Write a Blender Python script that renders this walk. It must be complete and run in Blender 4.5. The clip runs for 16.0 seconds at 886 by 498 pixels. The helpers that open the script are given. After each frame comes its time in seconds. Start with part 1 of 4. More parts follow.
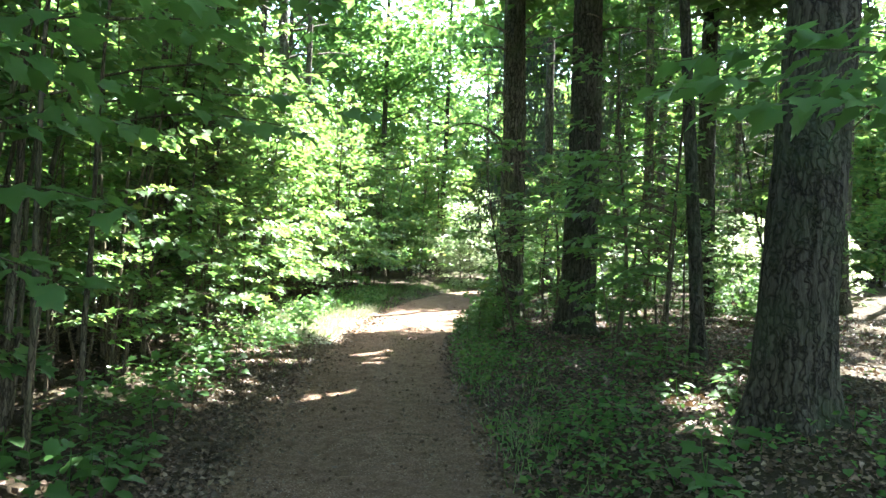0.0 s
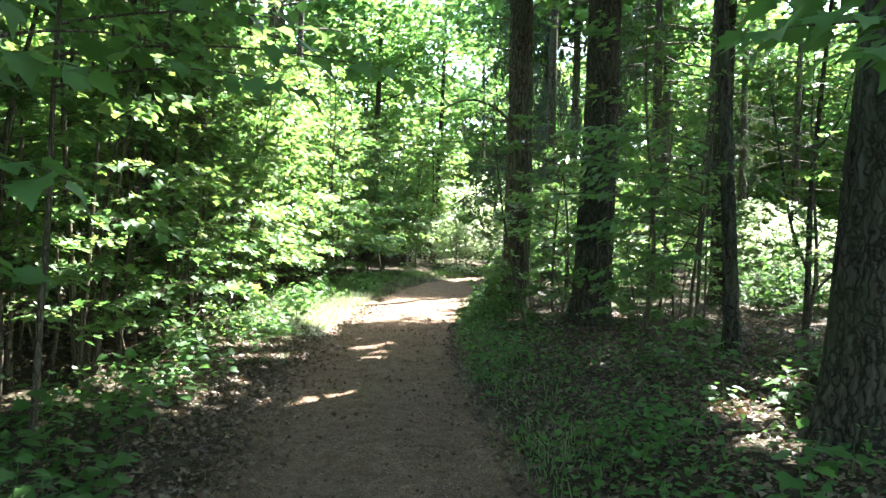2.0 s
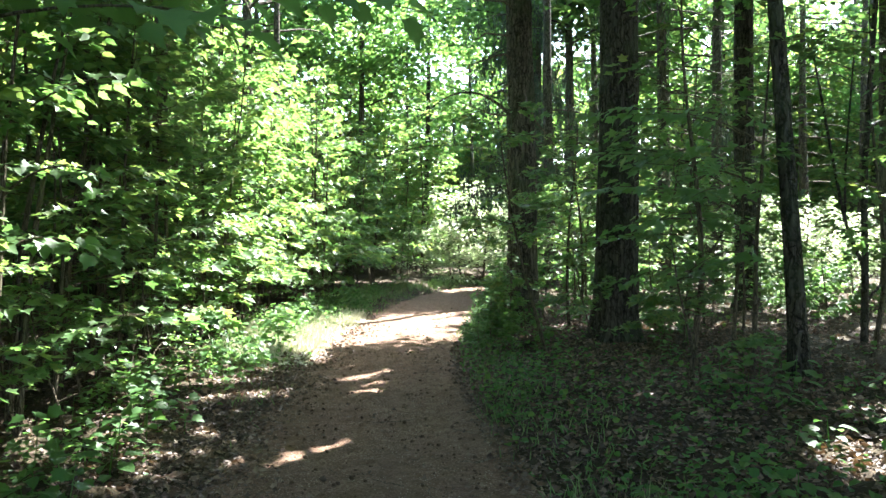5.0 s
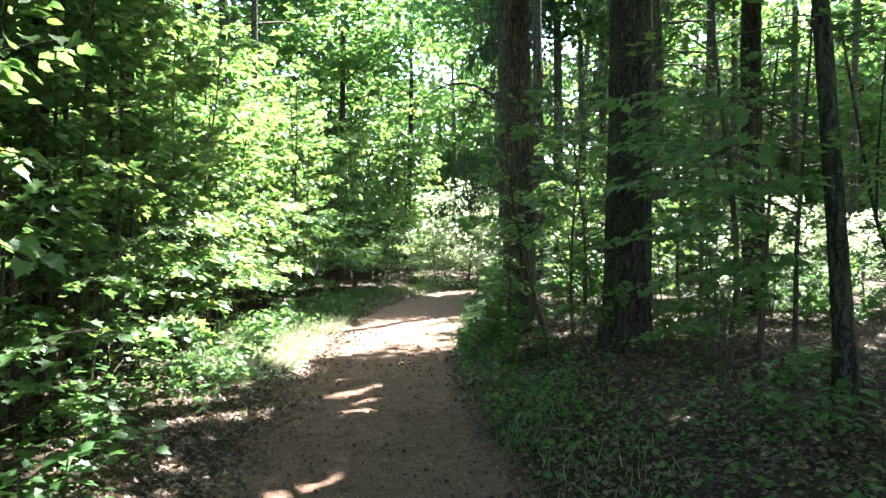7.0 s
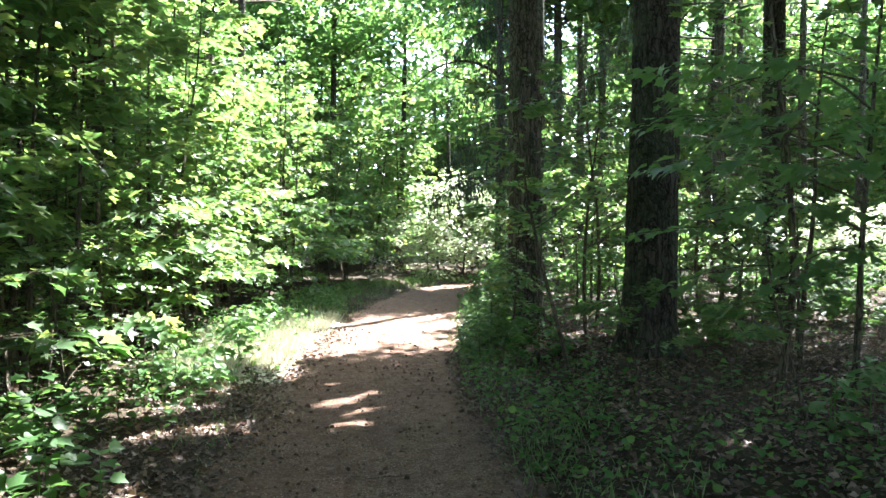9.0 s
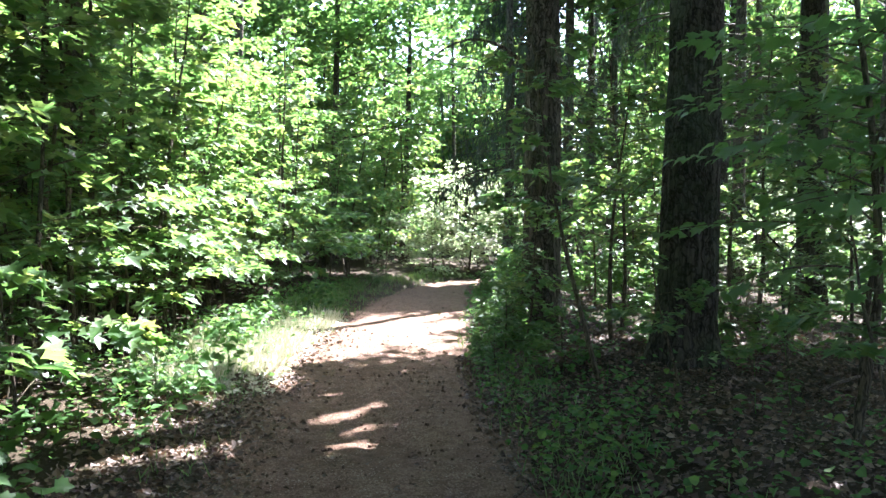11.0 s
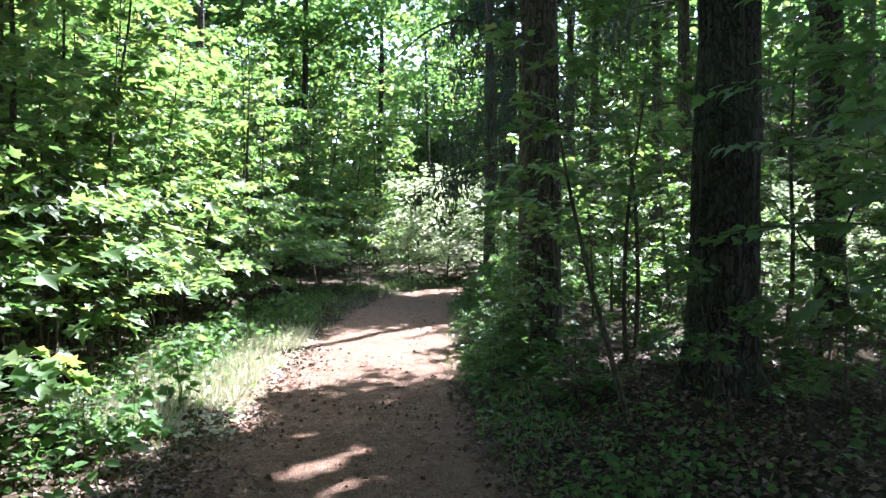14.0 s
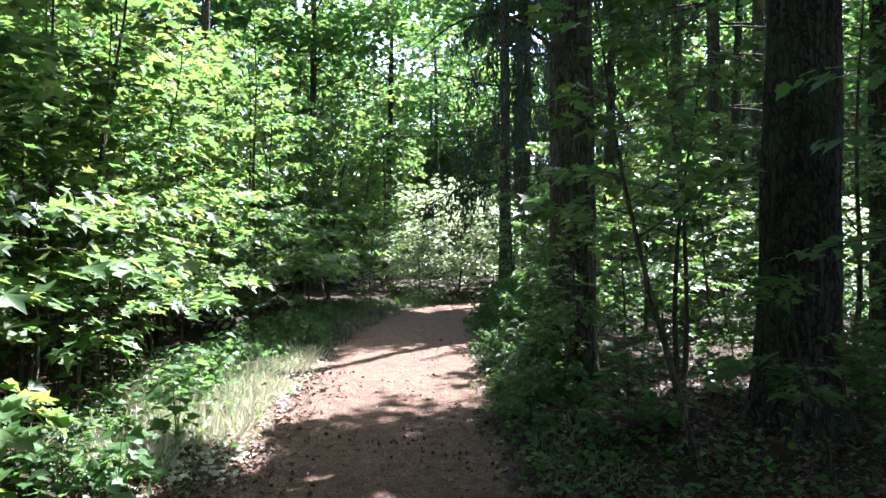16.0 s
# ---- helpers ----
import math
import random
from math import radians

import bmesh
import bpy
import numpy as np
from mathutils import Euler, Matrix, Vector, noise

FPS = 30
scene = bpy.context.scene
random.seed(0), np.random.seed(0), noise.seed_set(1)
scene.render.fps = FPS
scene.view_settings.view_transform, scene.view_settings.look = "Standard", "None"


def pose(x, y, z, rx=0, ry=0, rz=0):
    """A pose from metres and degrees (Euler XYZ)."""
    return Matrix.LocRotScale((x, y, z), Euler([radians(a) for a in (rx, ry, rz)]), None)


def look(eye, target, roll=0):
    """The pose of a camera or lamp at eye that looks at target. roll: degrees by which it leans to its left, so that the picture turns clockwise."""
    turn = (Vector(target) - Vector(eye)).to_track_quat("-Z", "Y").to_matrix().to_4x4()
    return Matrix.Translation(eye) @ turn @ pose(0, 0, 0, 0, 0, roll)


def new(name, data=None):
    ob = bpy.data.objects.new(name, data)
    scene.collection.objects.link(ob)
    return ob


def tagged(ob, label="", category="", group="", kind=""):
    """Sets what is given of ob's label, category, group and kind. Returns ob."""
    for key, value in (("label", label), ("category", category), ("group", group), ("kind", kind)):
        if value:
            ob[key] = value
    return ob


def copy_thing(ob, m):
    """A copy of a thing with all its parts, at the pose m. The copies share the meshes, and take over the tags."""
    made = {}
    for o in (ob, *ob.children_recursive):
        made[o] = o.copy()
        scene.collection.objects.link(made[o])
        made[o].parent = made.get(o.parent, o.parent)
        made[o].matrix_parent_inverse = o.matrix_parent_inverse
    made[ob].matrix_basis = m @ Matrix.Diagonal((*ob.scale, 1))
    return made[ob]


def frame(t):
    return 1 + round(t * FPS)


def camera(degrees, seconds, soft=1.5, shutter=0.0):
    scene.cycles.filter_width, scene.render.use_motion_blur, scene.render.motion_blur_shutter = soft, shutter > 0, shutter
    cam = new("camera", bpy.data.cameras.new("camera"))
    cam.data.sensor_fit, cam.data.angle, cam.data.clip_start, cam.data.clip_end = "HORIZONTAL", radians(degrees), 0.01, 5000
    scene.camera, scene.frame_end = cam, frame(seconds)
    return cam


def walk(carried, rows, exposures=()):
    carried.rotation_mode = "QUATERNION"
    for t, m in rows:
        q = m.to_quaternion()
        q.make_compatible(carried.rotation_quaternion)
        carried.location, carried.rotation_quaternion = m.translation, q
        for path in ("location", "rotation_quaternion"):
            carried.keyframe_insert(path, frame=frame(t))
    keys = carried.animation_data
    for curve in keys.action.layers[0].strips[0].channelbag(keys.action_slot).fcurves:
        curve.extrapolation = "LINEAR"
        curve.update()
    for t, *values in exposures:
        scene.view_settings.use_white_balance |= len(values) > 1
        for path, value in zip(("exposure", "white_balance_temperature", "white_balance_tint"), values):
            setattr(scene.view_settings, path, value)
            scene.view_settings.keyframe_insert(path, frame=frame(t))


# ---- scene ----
cam = camera(61.9, 16.0)
METRES, EYE, TILT, LEAN, TURN = 7.2, 1.6, 0.0, -1.5, 0.0
ROWS = [
    (0.0, 0.0, 0.0, 0.0, 0.0, 0.0, 0.0),
    (0.5, -0.0072, 0.0278, -0.0013, -0.3, -0.53, -0.12),
    (1.0, -0.0087, 0.0649, -0.0001, 0.85, -0.18, 0.57),
    (1.5, -0.0193, 0.1016, -0.0023, 0.04, -0.43, -0.01),
    (2.0, -0.0306, 0.1251, -0.0017, -0.77, -1.12, -0.18),
    (2.5, -0.0321, 0.1597, -0.0027, 0.03, -1.56, 1.05),
    (3.0, -0.0307, 0.1952, -0.0021, 0.95, -1.24, 0.47),
    (3.5, -0.0407, 0.2275, -0.0002, -0.81, -0.56, 0.58),
    (4.0, -0.0476, 0.2583, -0.0019, -2.12, -0.96, 1.33),
    (4.5, -0.0495, 0.2941, -0.0019, -1.74, -0.6, 1.91),
    (7.0, -0.0776, 0.451, -0.0009, -3.41, -0.37, 1.97),
    (7.5, -0.0837, 0.4781, -0.0003, -4.41, -0.59, 2.16),
    (8.0, -0.079, 0.5061, -0.0009, -3.64, 0.06, 2.27),
    (8.5, -0.0806, 0.5413, -0.0033, -2.97, -0.45, 1.7),
    (9.0, -0.0921, 0.5794, -0.0032, -4.25, -0.96, 1.4),
    (9.5, -0.0957, 0.6022, -0.005, -4.91, -1.53, 1.7),
    (10.0, -0.094, 0.637, -0.0042, -3.84, -1.28, 0.96),
    (12.5, -0.1143, 0.7808, -0.0027, -6.27, -1.66, 1.67),
    (13.0, -0.1196, 0.8092, -0.0005, -7.43, -1.26, 1.75),
    (13.5, -0.1143, 0.8383, -0.0032, -6.66, -1.46, 1.92),
    (14.0, -0.1108, 0.8672, -0.001, -6.31, -1.04, 1.58),
    (14.5, -0.1217, 0.8947, -0.0013, -7.18, -0.65, 1.84),
    (15.0, -0.1274, 0.9131, -0.0009, -7.99, -0.48, 1.84),
    (15.5, -0.1251, 0.9437, -0.0022, -7.25, 0.2, 1.56),
    (16.0, -0.1278, 0.9791, -0.0015, -5.89, 0.07, 1.52),
]
walk(cam, [(t, pose(0, 0, EYE, TILT, LEAN, TURN) @ pose(METRES * x, METRES * y, METRES * z, 90 + pitch, roll, yaw)) for t, x, y, z, yaw, pitch, roll in ROWS],
     [(0.0, 4.12, 6300, 8), (4.5, 3.86, 6250, 11), (9.0, 3.86, 6050, 18), (13.0, 3.56, 5750, 23), (16.0, 3.06, 5750, 23)])

# ---- light ----
SUN_AZ, SUN_EL = 39.0, 52.0          # degrees right of straight ahead, degrees above the horizon
SUN_DIR = Vector((math.sin(radians(SUN_AZ)) * math.cos(radians(SUN_EL)),
                  math.cos(radians(SUN_AZ)) * math.cos(radians(SUN_EL)), math.sin(radians(SUN_EL))))

world = bpy.data.worlds.new("sky")
scene.world = world
world.use_nodes = True
wn = world.node_tree
sky = wn.nodes.new("ShaderNodeTexSky")
sky.sky_type = "NISHITA"
sky.sun_disc = False
sky.sun_elevation = radians(SUN_EL)
sky.sun_rotation = radians(SUN_AZ)
sky.air_density, sky.dust_density, sky.ozone_density = 1.0, 1.6, 1.0
wn.nodes["Background"].inputs["Strength"].default_value = 0.114
wn.links.new(sky.outputs["Color"], wn.nodes["Background"].inputs["Color"])

sun = new("sun", bpy.data.lights.new("sun", "SUN"))
sun.data.energy, sun.data.angle, sun.data.color = 4.4, radians(0.55), (1.0, 0.97, 0.92)
sun.matrix_world = look((20, 30, 40), Vector((20, 30, 40)) - SUN_DIR)


# ---- materials ----
def nodes_of(name):
    m = bpy.data.materials.new(name)
    m.use_nodes = True
    t = m.node_tree
    return m, t, t.nodes["Principled BSDF"], t.nodes["Material Output"]


def add_noise(t, vec, scale, detail=4.0, rough=0.55):
    n = t.nodes.new("ShaderNodeTexNoise")
    n.inputs["Scale"].default_value, n.inputs["Detail"].default_value, n.inputs["Roughness"].default_value = scale, detail, rough
    if vec is not None:
        t.links.new(vec, n.inputs["Vector"])
    return n.outputs["Fac"]


def add_ramp(t, fac, stops):
    r = t.nodes.new("ShaderNodeValToRGB")
    el = r.color_ramp.elements
    while len(el) < len(stops):
        el.new(0.5)
    for e, (p, c) in zip(el, stops):
        e.position, e.color = p, (*c, 1)
    t.links.new(fac, r.inputs["Fac"])
    return r.outputs["Color"]


def add_mix(t, kind, fac, a, b):
    m = t.nodes.new("ShaderNodeMix")
    m.data_type, m.blend_type = "RGBA", kind
    if isinstance(fac, float):
        m.inputs["Factor"].default_value = fac
    else:
        t.links.new(fac, m.inputs["Factor"])
    for s, v in ((6, a), (7, b)):
        if isinstance(v, tuple):
            m.inputs[s].default_value = (*v, 1)
        else:
            t.links.new(v, m.inputs[s])
    return m.outputs[2]


def add_bump(t, height, strength, distance, bsdf):
    b = t.nodes.new("ShaderNodeBump")
    b.inputs["Strength"].default_value, b.inputs["Distance"].default_value = strength, distance
    t.links.new(height, b.inputs["Height"])
    t.links.new(b.outputs["Normal"], bsdf.inputs["Normal"])


def leaf_material(name, stops, through_stops, gloss=0.42, share=0.45, sheen=0.5):
    """Thin leaf: a glossy upper side and light that shines through; each leaf differs a little."""
    m, t, p, out = nodes_of(name)
    geo = t.nodes.new("ShaderNodeNewGeometry")
    tex = t.nodes.new("ShaderNodeTexCoord")
    patch = add_noise(t, tex.outputs["Object"], 1.3, 2.0)
    add = t.nodes.new("ShaderNodeMath")
    add.operation = "MULTIPLY_ADD"
    t.links.new(patch, add.inputs[0])
    add.inputs[1].default_value = 0.5
    half = t.nodes.new("ShaderNodeMath")
    half.operation = "MULTIPLY"
    t.links.new(geo.outputs["Random Per Island"], half.inputs[0])
    half.inputs[1].default_value = 0.75
    t.links.new(half.outputs[0], add.inputs[2])
    sub = t.nodes.new("ShaderNodeMath")
    sub.operation = "SUBTRACT"
    t.links.new(add.outputs[0], sub.inputs[0])
    sub.inputs[1].default_value = 0.12
    col = add_ramp(t, sub.outputs[0], stops)
    glow = add_ramp(t, sub.outputs[0], through_stops)
    t.links.new(col, p.inputs["Base Color"])
    p.inputs["Roughness"].default_value = gloss
    p.inputs["Specular IOR Level"].default_value = sheen
    tr = t.nodes.new("ShaderNodeBsdfTranslucent")
    t.links.new(glow, tr.inputs["Color"])
    mix = t.nodes.new("ShaderNodeMixShader")
    mix.inputs[0].default_value = share
    t.links.new(p.outputs[0], mix.inputs[1])
    t.links.new(tr.outputs[0], mix.inputs[2])
    t.links.new(mix.outputs[0], out.inputs["Surface"])
    return m


def bark_material(name, dark, light, green_film=None, grain=1.0):
    m, t, p, out = nodes_of(name)
    tex = t.nodes.new("ShaderNodeTexCoord")
    mp = t.nodes.new("ShaderNodeMapping")
    mp.inputs["Scale"].default_value = (grain, grain, 0.16 * grain)
    t.links.new(tex.outputs["Object"], mp.inputs["Vector"])
    fine = add_noise(t, mp.outputs["Vector"], 38, 6.0, 0.65)
    wide = add_noise(t, tex.outputs["Object"], 2.2, 3.0)
    col = add_ramp(t, fine, [(0.3, dark), (0.7, light)])
    mp2 = t.nodes.new("ShaderNodeMapping")
    mp2.inputs["Scale"].default_value = (grain, grain, 0.09 * grain)
    t.links.new(tex.outputs["Object"], mp2.inputs["Vector"])
    plates = t.nodes.new("ShaderNodeTexVoronoi")
    plates.feature = "DISTANCE_TO_EDGE"
    plates.inputs["Scale"].default_value = 17
    wavy = t.nodes.new("ShaderNodeMix")
    wavy.data_type = "RGBA"
    wavy.inputs["Factor"].default_value = 0.12
    warp = t.nodes.new("ShaderNodeTexNoise")
    warp.inputs["Scale"].default_value = 9
    t.links.new(mp2.outputs["Vector"], wavy.inputs[6])
    t.links.new(warp.outputs["Color"], wavy.inputs[7])
    t.links.new(tex.outputs["Object"], warp.inputs["Vector"])
    t.links.new(wavy.outputs[2], plates.inputs["Vector"])
    furrow = add_ramp(t, plates.outputs["Distance"], [(0.0, (0.22, 0.2, 0.18)), (0.16, (1.0, 1.0, 1.0))])
    col = add_mix(t, "MULTIPLY", 1.0, col, furrow)
    if green_film:
        fac = add_ramp(t, wide, [(0.45, (0, 0, 0)), (0.7, (0.6, 0.6, 0.6))])
        col = add_mix(t, "MIX", fac, col, green_film)
    t.links.new(col, p.inputs["Base Color"])
    p.inputs["Roughness"].default_value = 0.95
    p.inputs["Specular IOR Level"].default_value = 0.2
    deep = add_mix(t, "MULTIPLY", 1.0, furrow, add_ramp(t, fine, [(0.2, (0.5, 0.5, 0.5)), (0.8, (1.0, 1.0, 1.0))]))
    add_bump(t, deep, 1.0, 0.035 / grain, p)
    return m


def soil_material(name, stops, stain, pebble, scale=1.0, gloss=(0.95, 0.15)):
    m, t, p, out = nodes_of(name)
    tex = t.nodes.new("ShaderNodeTexCoord")
    v = tex.outputs["Object"]
    grain = add_noise(t, v, 55 * scale, 6.0, 0.7)
    wide = add_noise(t, v, 0.9, 4.0)
    col = add_ramp(t, grain, stops)
    fac = add_ramp(t, wide, [(0.4, (0, 0, 0)), (0.65, (0.6, 0.6, 0.6))])
    col = add_mix(t, "MIX", fac, col, stain)
    mid = add_ramp(t, add_noise(t, v, 8.0, 5.0, 0.7), [(0.35, (0.6, 0.58, 0.56)), (0.62, (1.0, 1.0, 1.0))])
    col = add_mix(t, "MULTIPLY", 1.0, col, mid)
    vor = t.nodes.new("ShaderNodeTexVoronoi")
    vor.inputs["Scale"].default_value = 42 * scale
    t.links.new(v, vor.inputs["Vector"])
    spots = add_ramp(t, vor.outputs["Distance"], [(0.14, (0.7, 0.7, 0.7)), (0.26, (0, 0, 0))])
    gate = add_ramp(t, add_noise(t, v, 6.0, 3.0), [(0.46, (0, 0, 0)), (0.56, (1, 1, 1))])
    both = add_mix(t, "MULTIPLY", 1.0, spots, gate)
    col = add_mix(t, "MIX", both, col, pebble)
    t.links.new(col, p.inputs["Base Color"])
    p.inputs["Roughness"].default_value = gloss[0]
    p.inputs["Specular IOR Level"].default_value = gloss[1]
    add_bump(t, add_noise(t, v, 17 * scale, 8.0, 0.75), 0.9, 0.04, p)
    return m


G1, G2, G3, G4 = (0.038, 0.088, 0.026), (0.06, 0.13, 0.036), (0.088, 0.17, 0.046), (0.15, 0.19, 0.055)
Y1, Y2, Y3, Y4 = (0.09, 0.225, 0.05), (0.16, 0.32, 0.07), (0.25, 0.36, 0.075), (0.38, 0.38, 0.08)
M_MAPLE = leaf_material("maple_leaf", [(0.0, G1), (0.4, G2), (0.8, G3), (1.0, G4)], [(0.0, Y1), (0.4, Y2), (0.8, Y3), (1.0, Y4)], 0.5, 0.46, 0.6)
M_CANOPY = leaf_material("canopy_leaf", [(0.0, G1), (0.5, G2), (1.0, G3)], [(0.0, Y1), (0.5, Y2), (1.0, Y3)], 0.55, 0.46)
M_FAR = leaf_material("far_leaf", [(0.0, G1), (0.5, G2), (1.0, G4)], [(0.0, Y1), (0.5, Y2), (1.0, Y4)], 0.55, 0.52)
M_HERB = leaf_material("herb_leaf", [(0.0, (0.022, 0.062, 0.018)), (0.6, (0.042, 0.105, 0.026)), (1.0, (0.1, 0.165, 0.04))],
                       [(0.0, Y1), (0.6, Y2), (1.0, Y3)], 0.5, 0.42, 0.3)
M_GRASS = leaf_material("grass_blade", [(0.0, (0.07, 0.12, 0.04)), (0.5, (0.14, 0.2, 0.07)), (1.0, (0.32, 0.31, 0.16))],
                        [(0.0, Y1), (0.6, Y2), (1.0, Y3)], 0.5, 0.35)
# near-white tones put the strong sun on the verge plants into their colour
M_VERGE_GLARE = leaf_material("glare_grass_blade", [(0.0, (0.2, 0.25, 0.13)), (0.5, (0.46, 0.45, 0.34)), (1.0, (0.62, 0.59, 0.5))], [(0.0, (0.36, 0.4, 0.2)), (1.0, (0.58, 0.54, 0.4))], 0.45, 0.3)
# leaf colour set very pale to carry full sunlight on the bushes
M_SUNLIT_BUSH = leaf_material("sunlit_bush_leaf", [(0.0, (0.16, 0.24, 0.11)), (0.5, (0.32, 0.38, 0.23)), (1.0, (0.5, 0.52, 0.38))], [(0.0, (0.3, 0.45, 0.17)), (1.0, (0.6, 0.65, 0.42))], 0.4, 0.55)
M_NEEDLE = leaf_material("spruce_needle", [(0.0, (0.025, 0.045, 0.025)), (0.6, (0.045, 0.07, 0.04)), (1.0, (0.09, 0.085, 0.06))],
                         [(0.0, (0.05, 0.09, 0.03)), (1.0, (0.12, 0.16, 0.06))], 0.6, 0.25)
M_LITTER = leaf_material("dead_leaf", [(0.0, (0.028, 0.017, 0.011)), (0.35, (0.06, 0.038, 0.024)), (0.7, (0.115, 0.074, 0.047)), (1.0, (0.3, 0.22, 0.155))],
                         [(0.0, (0.1, 0.05, 0.02)), (1.0, (0.25, 0.15, 0.06))], 0.6, 0.12)
# the old bark's green patches also stand in for greenish haze over the trunks
M_BARK = bark_material("old_bark", (0.02, 0.0165, 0.012), (0.105, 0.092, 0.069), (0.055, 0.075, 0.038))
M_BARK_GREY = bark_material("grey_bark", (0.036, 0.03, 0.023), (0.18, 0.155, 0.12), (0.07, 0.09, 0.042))
M_STEM = bark_material("sapling_bark", (0.045, 0.036, 0.024), (0.165, 0.135, 0.09), (0.08, 0.085, 0.04), 2.5)
M_TWIG = bark_material("dead_wood", (0.07, 0.05, 0.035), (0.25, 0.2, 0.15), None, 3.0)
M_PATH = soil_material("trodden_earth", [(0.28, (0.078, 0.044, 0.028)), (0.5, (0.168, 0.105, 0.07)), (0.74, (0.41, 0.295, 0.21))], (0.155, 0.098, 0.067), (0.46, 0.38, 0.31))
M_CRUMB = soil_material("crumbs", [(0.3, (0.04, 0.025, 0.017)), (0.7, (0.16, 0.105, 0.07))], (0.08, 0.052, 0.036), (0.2, 0.17, 0.14), 0.3)
M_GROUND = soil_material("forest_soil", [(0.3, (0.024, 0.018, 0.012)), (0.7, (0.08, 0.058, 0.036))], (0.04, 0.04, 0.02), (0.14, 0.1, 0.06), 0.6)


# ---- mesh helpers ----
rng = np.random.default_rng(7)


def mesh_of(name, verts, faces, material, smooth=False):
    """A mesh of triangles from arrays."""
    verts, faces = np.asarray(verts, dtype=np.float32), np.asarray(faces, dtype=np.int32)
    me = bpy.data.meshes.new(name)
    k = faces.shape[1]
    me.vertices.add(len(verts))
    me.vertices.foreach_set("co", verts.ravel())
    me.loops.add(faces.size)
    me.loops.foreach_set("vertex_index", faces.ravel())
    me.polygons.add(len(faces))
    me.polygons.foreach_set("loop_start", np.arange(0, faces.size, k, dtype=np.int32))
    me.polygons.foreach_set("use_smooth", np.full(len(faces), smooth))
    me.update(calc_edges=True)
    me.materials.append(material)
    return me


def part(name, me, parent, label=""):
    ob = new(name, me)
    ob.parent = parent
    return tagged(ob, label)


def leaf_shape(kind):
    """A leaf one long along y, with its midrib folded: points and triangles."""
    if kind == "maple":
        half = [(0.44, 0.04), (0.29, 0.3), (0.53, 0.6), (0.17, 0.62), (0.0, 1.0)]
    elif kind == "broad":
        half = [(0.14, 0.0), (0.4, 0.03), (0.37, 0.2), (0.57, 0.4), (0.41, 0.47), (0.44, 0.66), (0.21, 0.68), (0.0, 1.0)]
    elif kind == "oval":
        half = [(0.22, 0.2), (0.31, 0.5), (0.2, 0.8), (0.0, 1.0)]
    elif kind == "rough":
        half = [(0.45, 0.2), (0.42, 0.65), (0.0, 1.0)]
    elif kind == "needle":
        half = [(0.13, 0.4), (0.0, 1.0)]
    elif kind == "blade":
        half = [(0.035, 0.3), (0.0, 1.0)]
    else:
        half = [(0.42, 0.45), (0.0, 1.0)]
    outline = [(0.0, 0.0)] + half + [(-x, y) for x, y in reversed(half[:-1])]
    if kind == "maple":
        pts = [(x, y, 0.28 * abs(x) - 0.22 * y * y) for x, y in outline]
        tris = [(0, i, i + 1) for i in range(1, len(outline) - 1)]
    elif kind in ("broad", "oval"):
        pts = [(0.0, 0.42, 0.0)] + [(x, y, 0.28 * abs(x) - 0.22 * y * y) for x, y in outline]
        n = len(outline)
        tris = [(0, 1 + i, 1 + (i + 1) % n) for i in range(n)]
    else:
        pts = [(x, y, 0.3 * abs(x) - 0.2 * y * y) for x, y in outline]
        if kind == "rough":
            tris = [(0, 1, 2), (0, 2, 3), (0, 3, 4), (0, 4, 5)]
        else:
            tris = [(0, 1, 2), (0, 2, 3)]
    return np.array(pts), np.array(tris)


SHAPES = {k: leaf_shape(k) for k in ("maple", "broad", "oval", "rough", "plain", "needle", "blade")}


def unit(v):
    return v / np.maximum(np.linalg.norm(v, axis=-1, keepdims=True), 1e-6)


def leaf_arrays(centres, axis, normal, size, kind):
    """Many leaves: base points, the way each points, its upper side and its length."""
    pts, tris = SHAPES[kind]
    a = unit(axis)
    r = unit(np.cross(a, normal))
    n = np.cross(r, a)
    s = np.asarray(size)[:, None, None]
    v = centres[:, None, :] + s * (pts[None, :, 0:1] * r[:, None, :] + pts[None, :, 1:2] * a[:, None, :] + pts[None, :, 2:3] * n[:, None, :])
    f = tris[None] + (np.arange(len(centres)) * len(pts))[:, None, None]
    return v.reshape(-1, 3), f.reshape(-1, 3)


def tube(points, radii, sides=6):
    """A tapered limb along points, as triangles."""
    points = np.asarray(points, dtype=float)
    way = unit(np.gradient(points, axis=0))
    ref = np.where(np.abs(way[:, 2:3]) > 0.9, np.array([[1.0, 0, 0]]), np.array([[0, 0, 1.0]]))
    u = unit(np.cross(way, ref))
    w = np.cross(way, u)
    ang = np.linspace(0, 2 * np.pi, sides, endpoint=False)
    ring = np.cos(ang)[None, :, None] * u[:, None] + np.sin(ang)[None, :, None] * w[:, None]
    v = (points[:, None] + np.asarray(radii)[:, None, None] * ring).reshape(-1, 3)
    i, j = np.meshgrid(np.arange(len(points) - 1), np.arange(sides), indexing="ij")
    a, b = (i * sides + j).ravel(), (i * sides + (j + 1) % sides).ravel()
    f = np.concatenate([np.stack([a, b, b + sides], 1), np.stack([a, b + sides, a + sides], 1)])
    return v, f


def joined(pieces):
    vs, fs, k = [], [], 0
    for v, f in pieces:
        vs.append(v)
        fs.append(f + k)
        k += len(v)
    return np.concatenate(vs), np.concatenate(fs)


# ---- the plan ----
PATH_Y = [-30, -6, 0, 5, 8, 12, 14.5, 17, 19, 22, 25, 27.5, 29.5, 31, 32, 33]
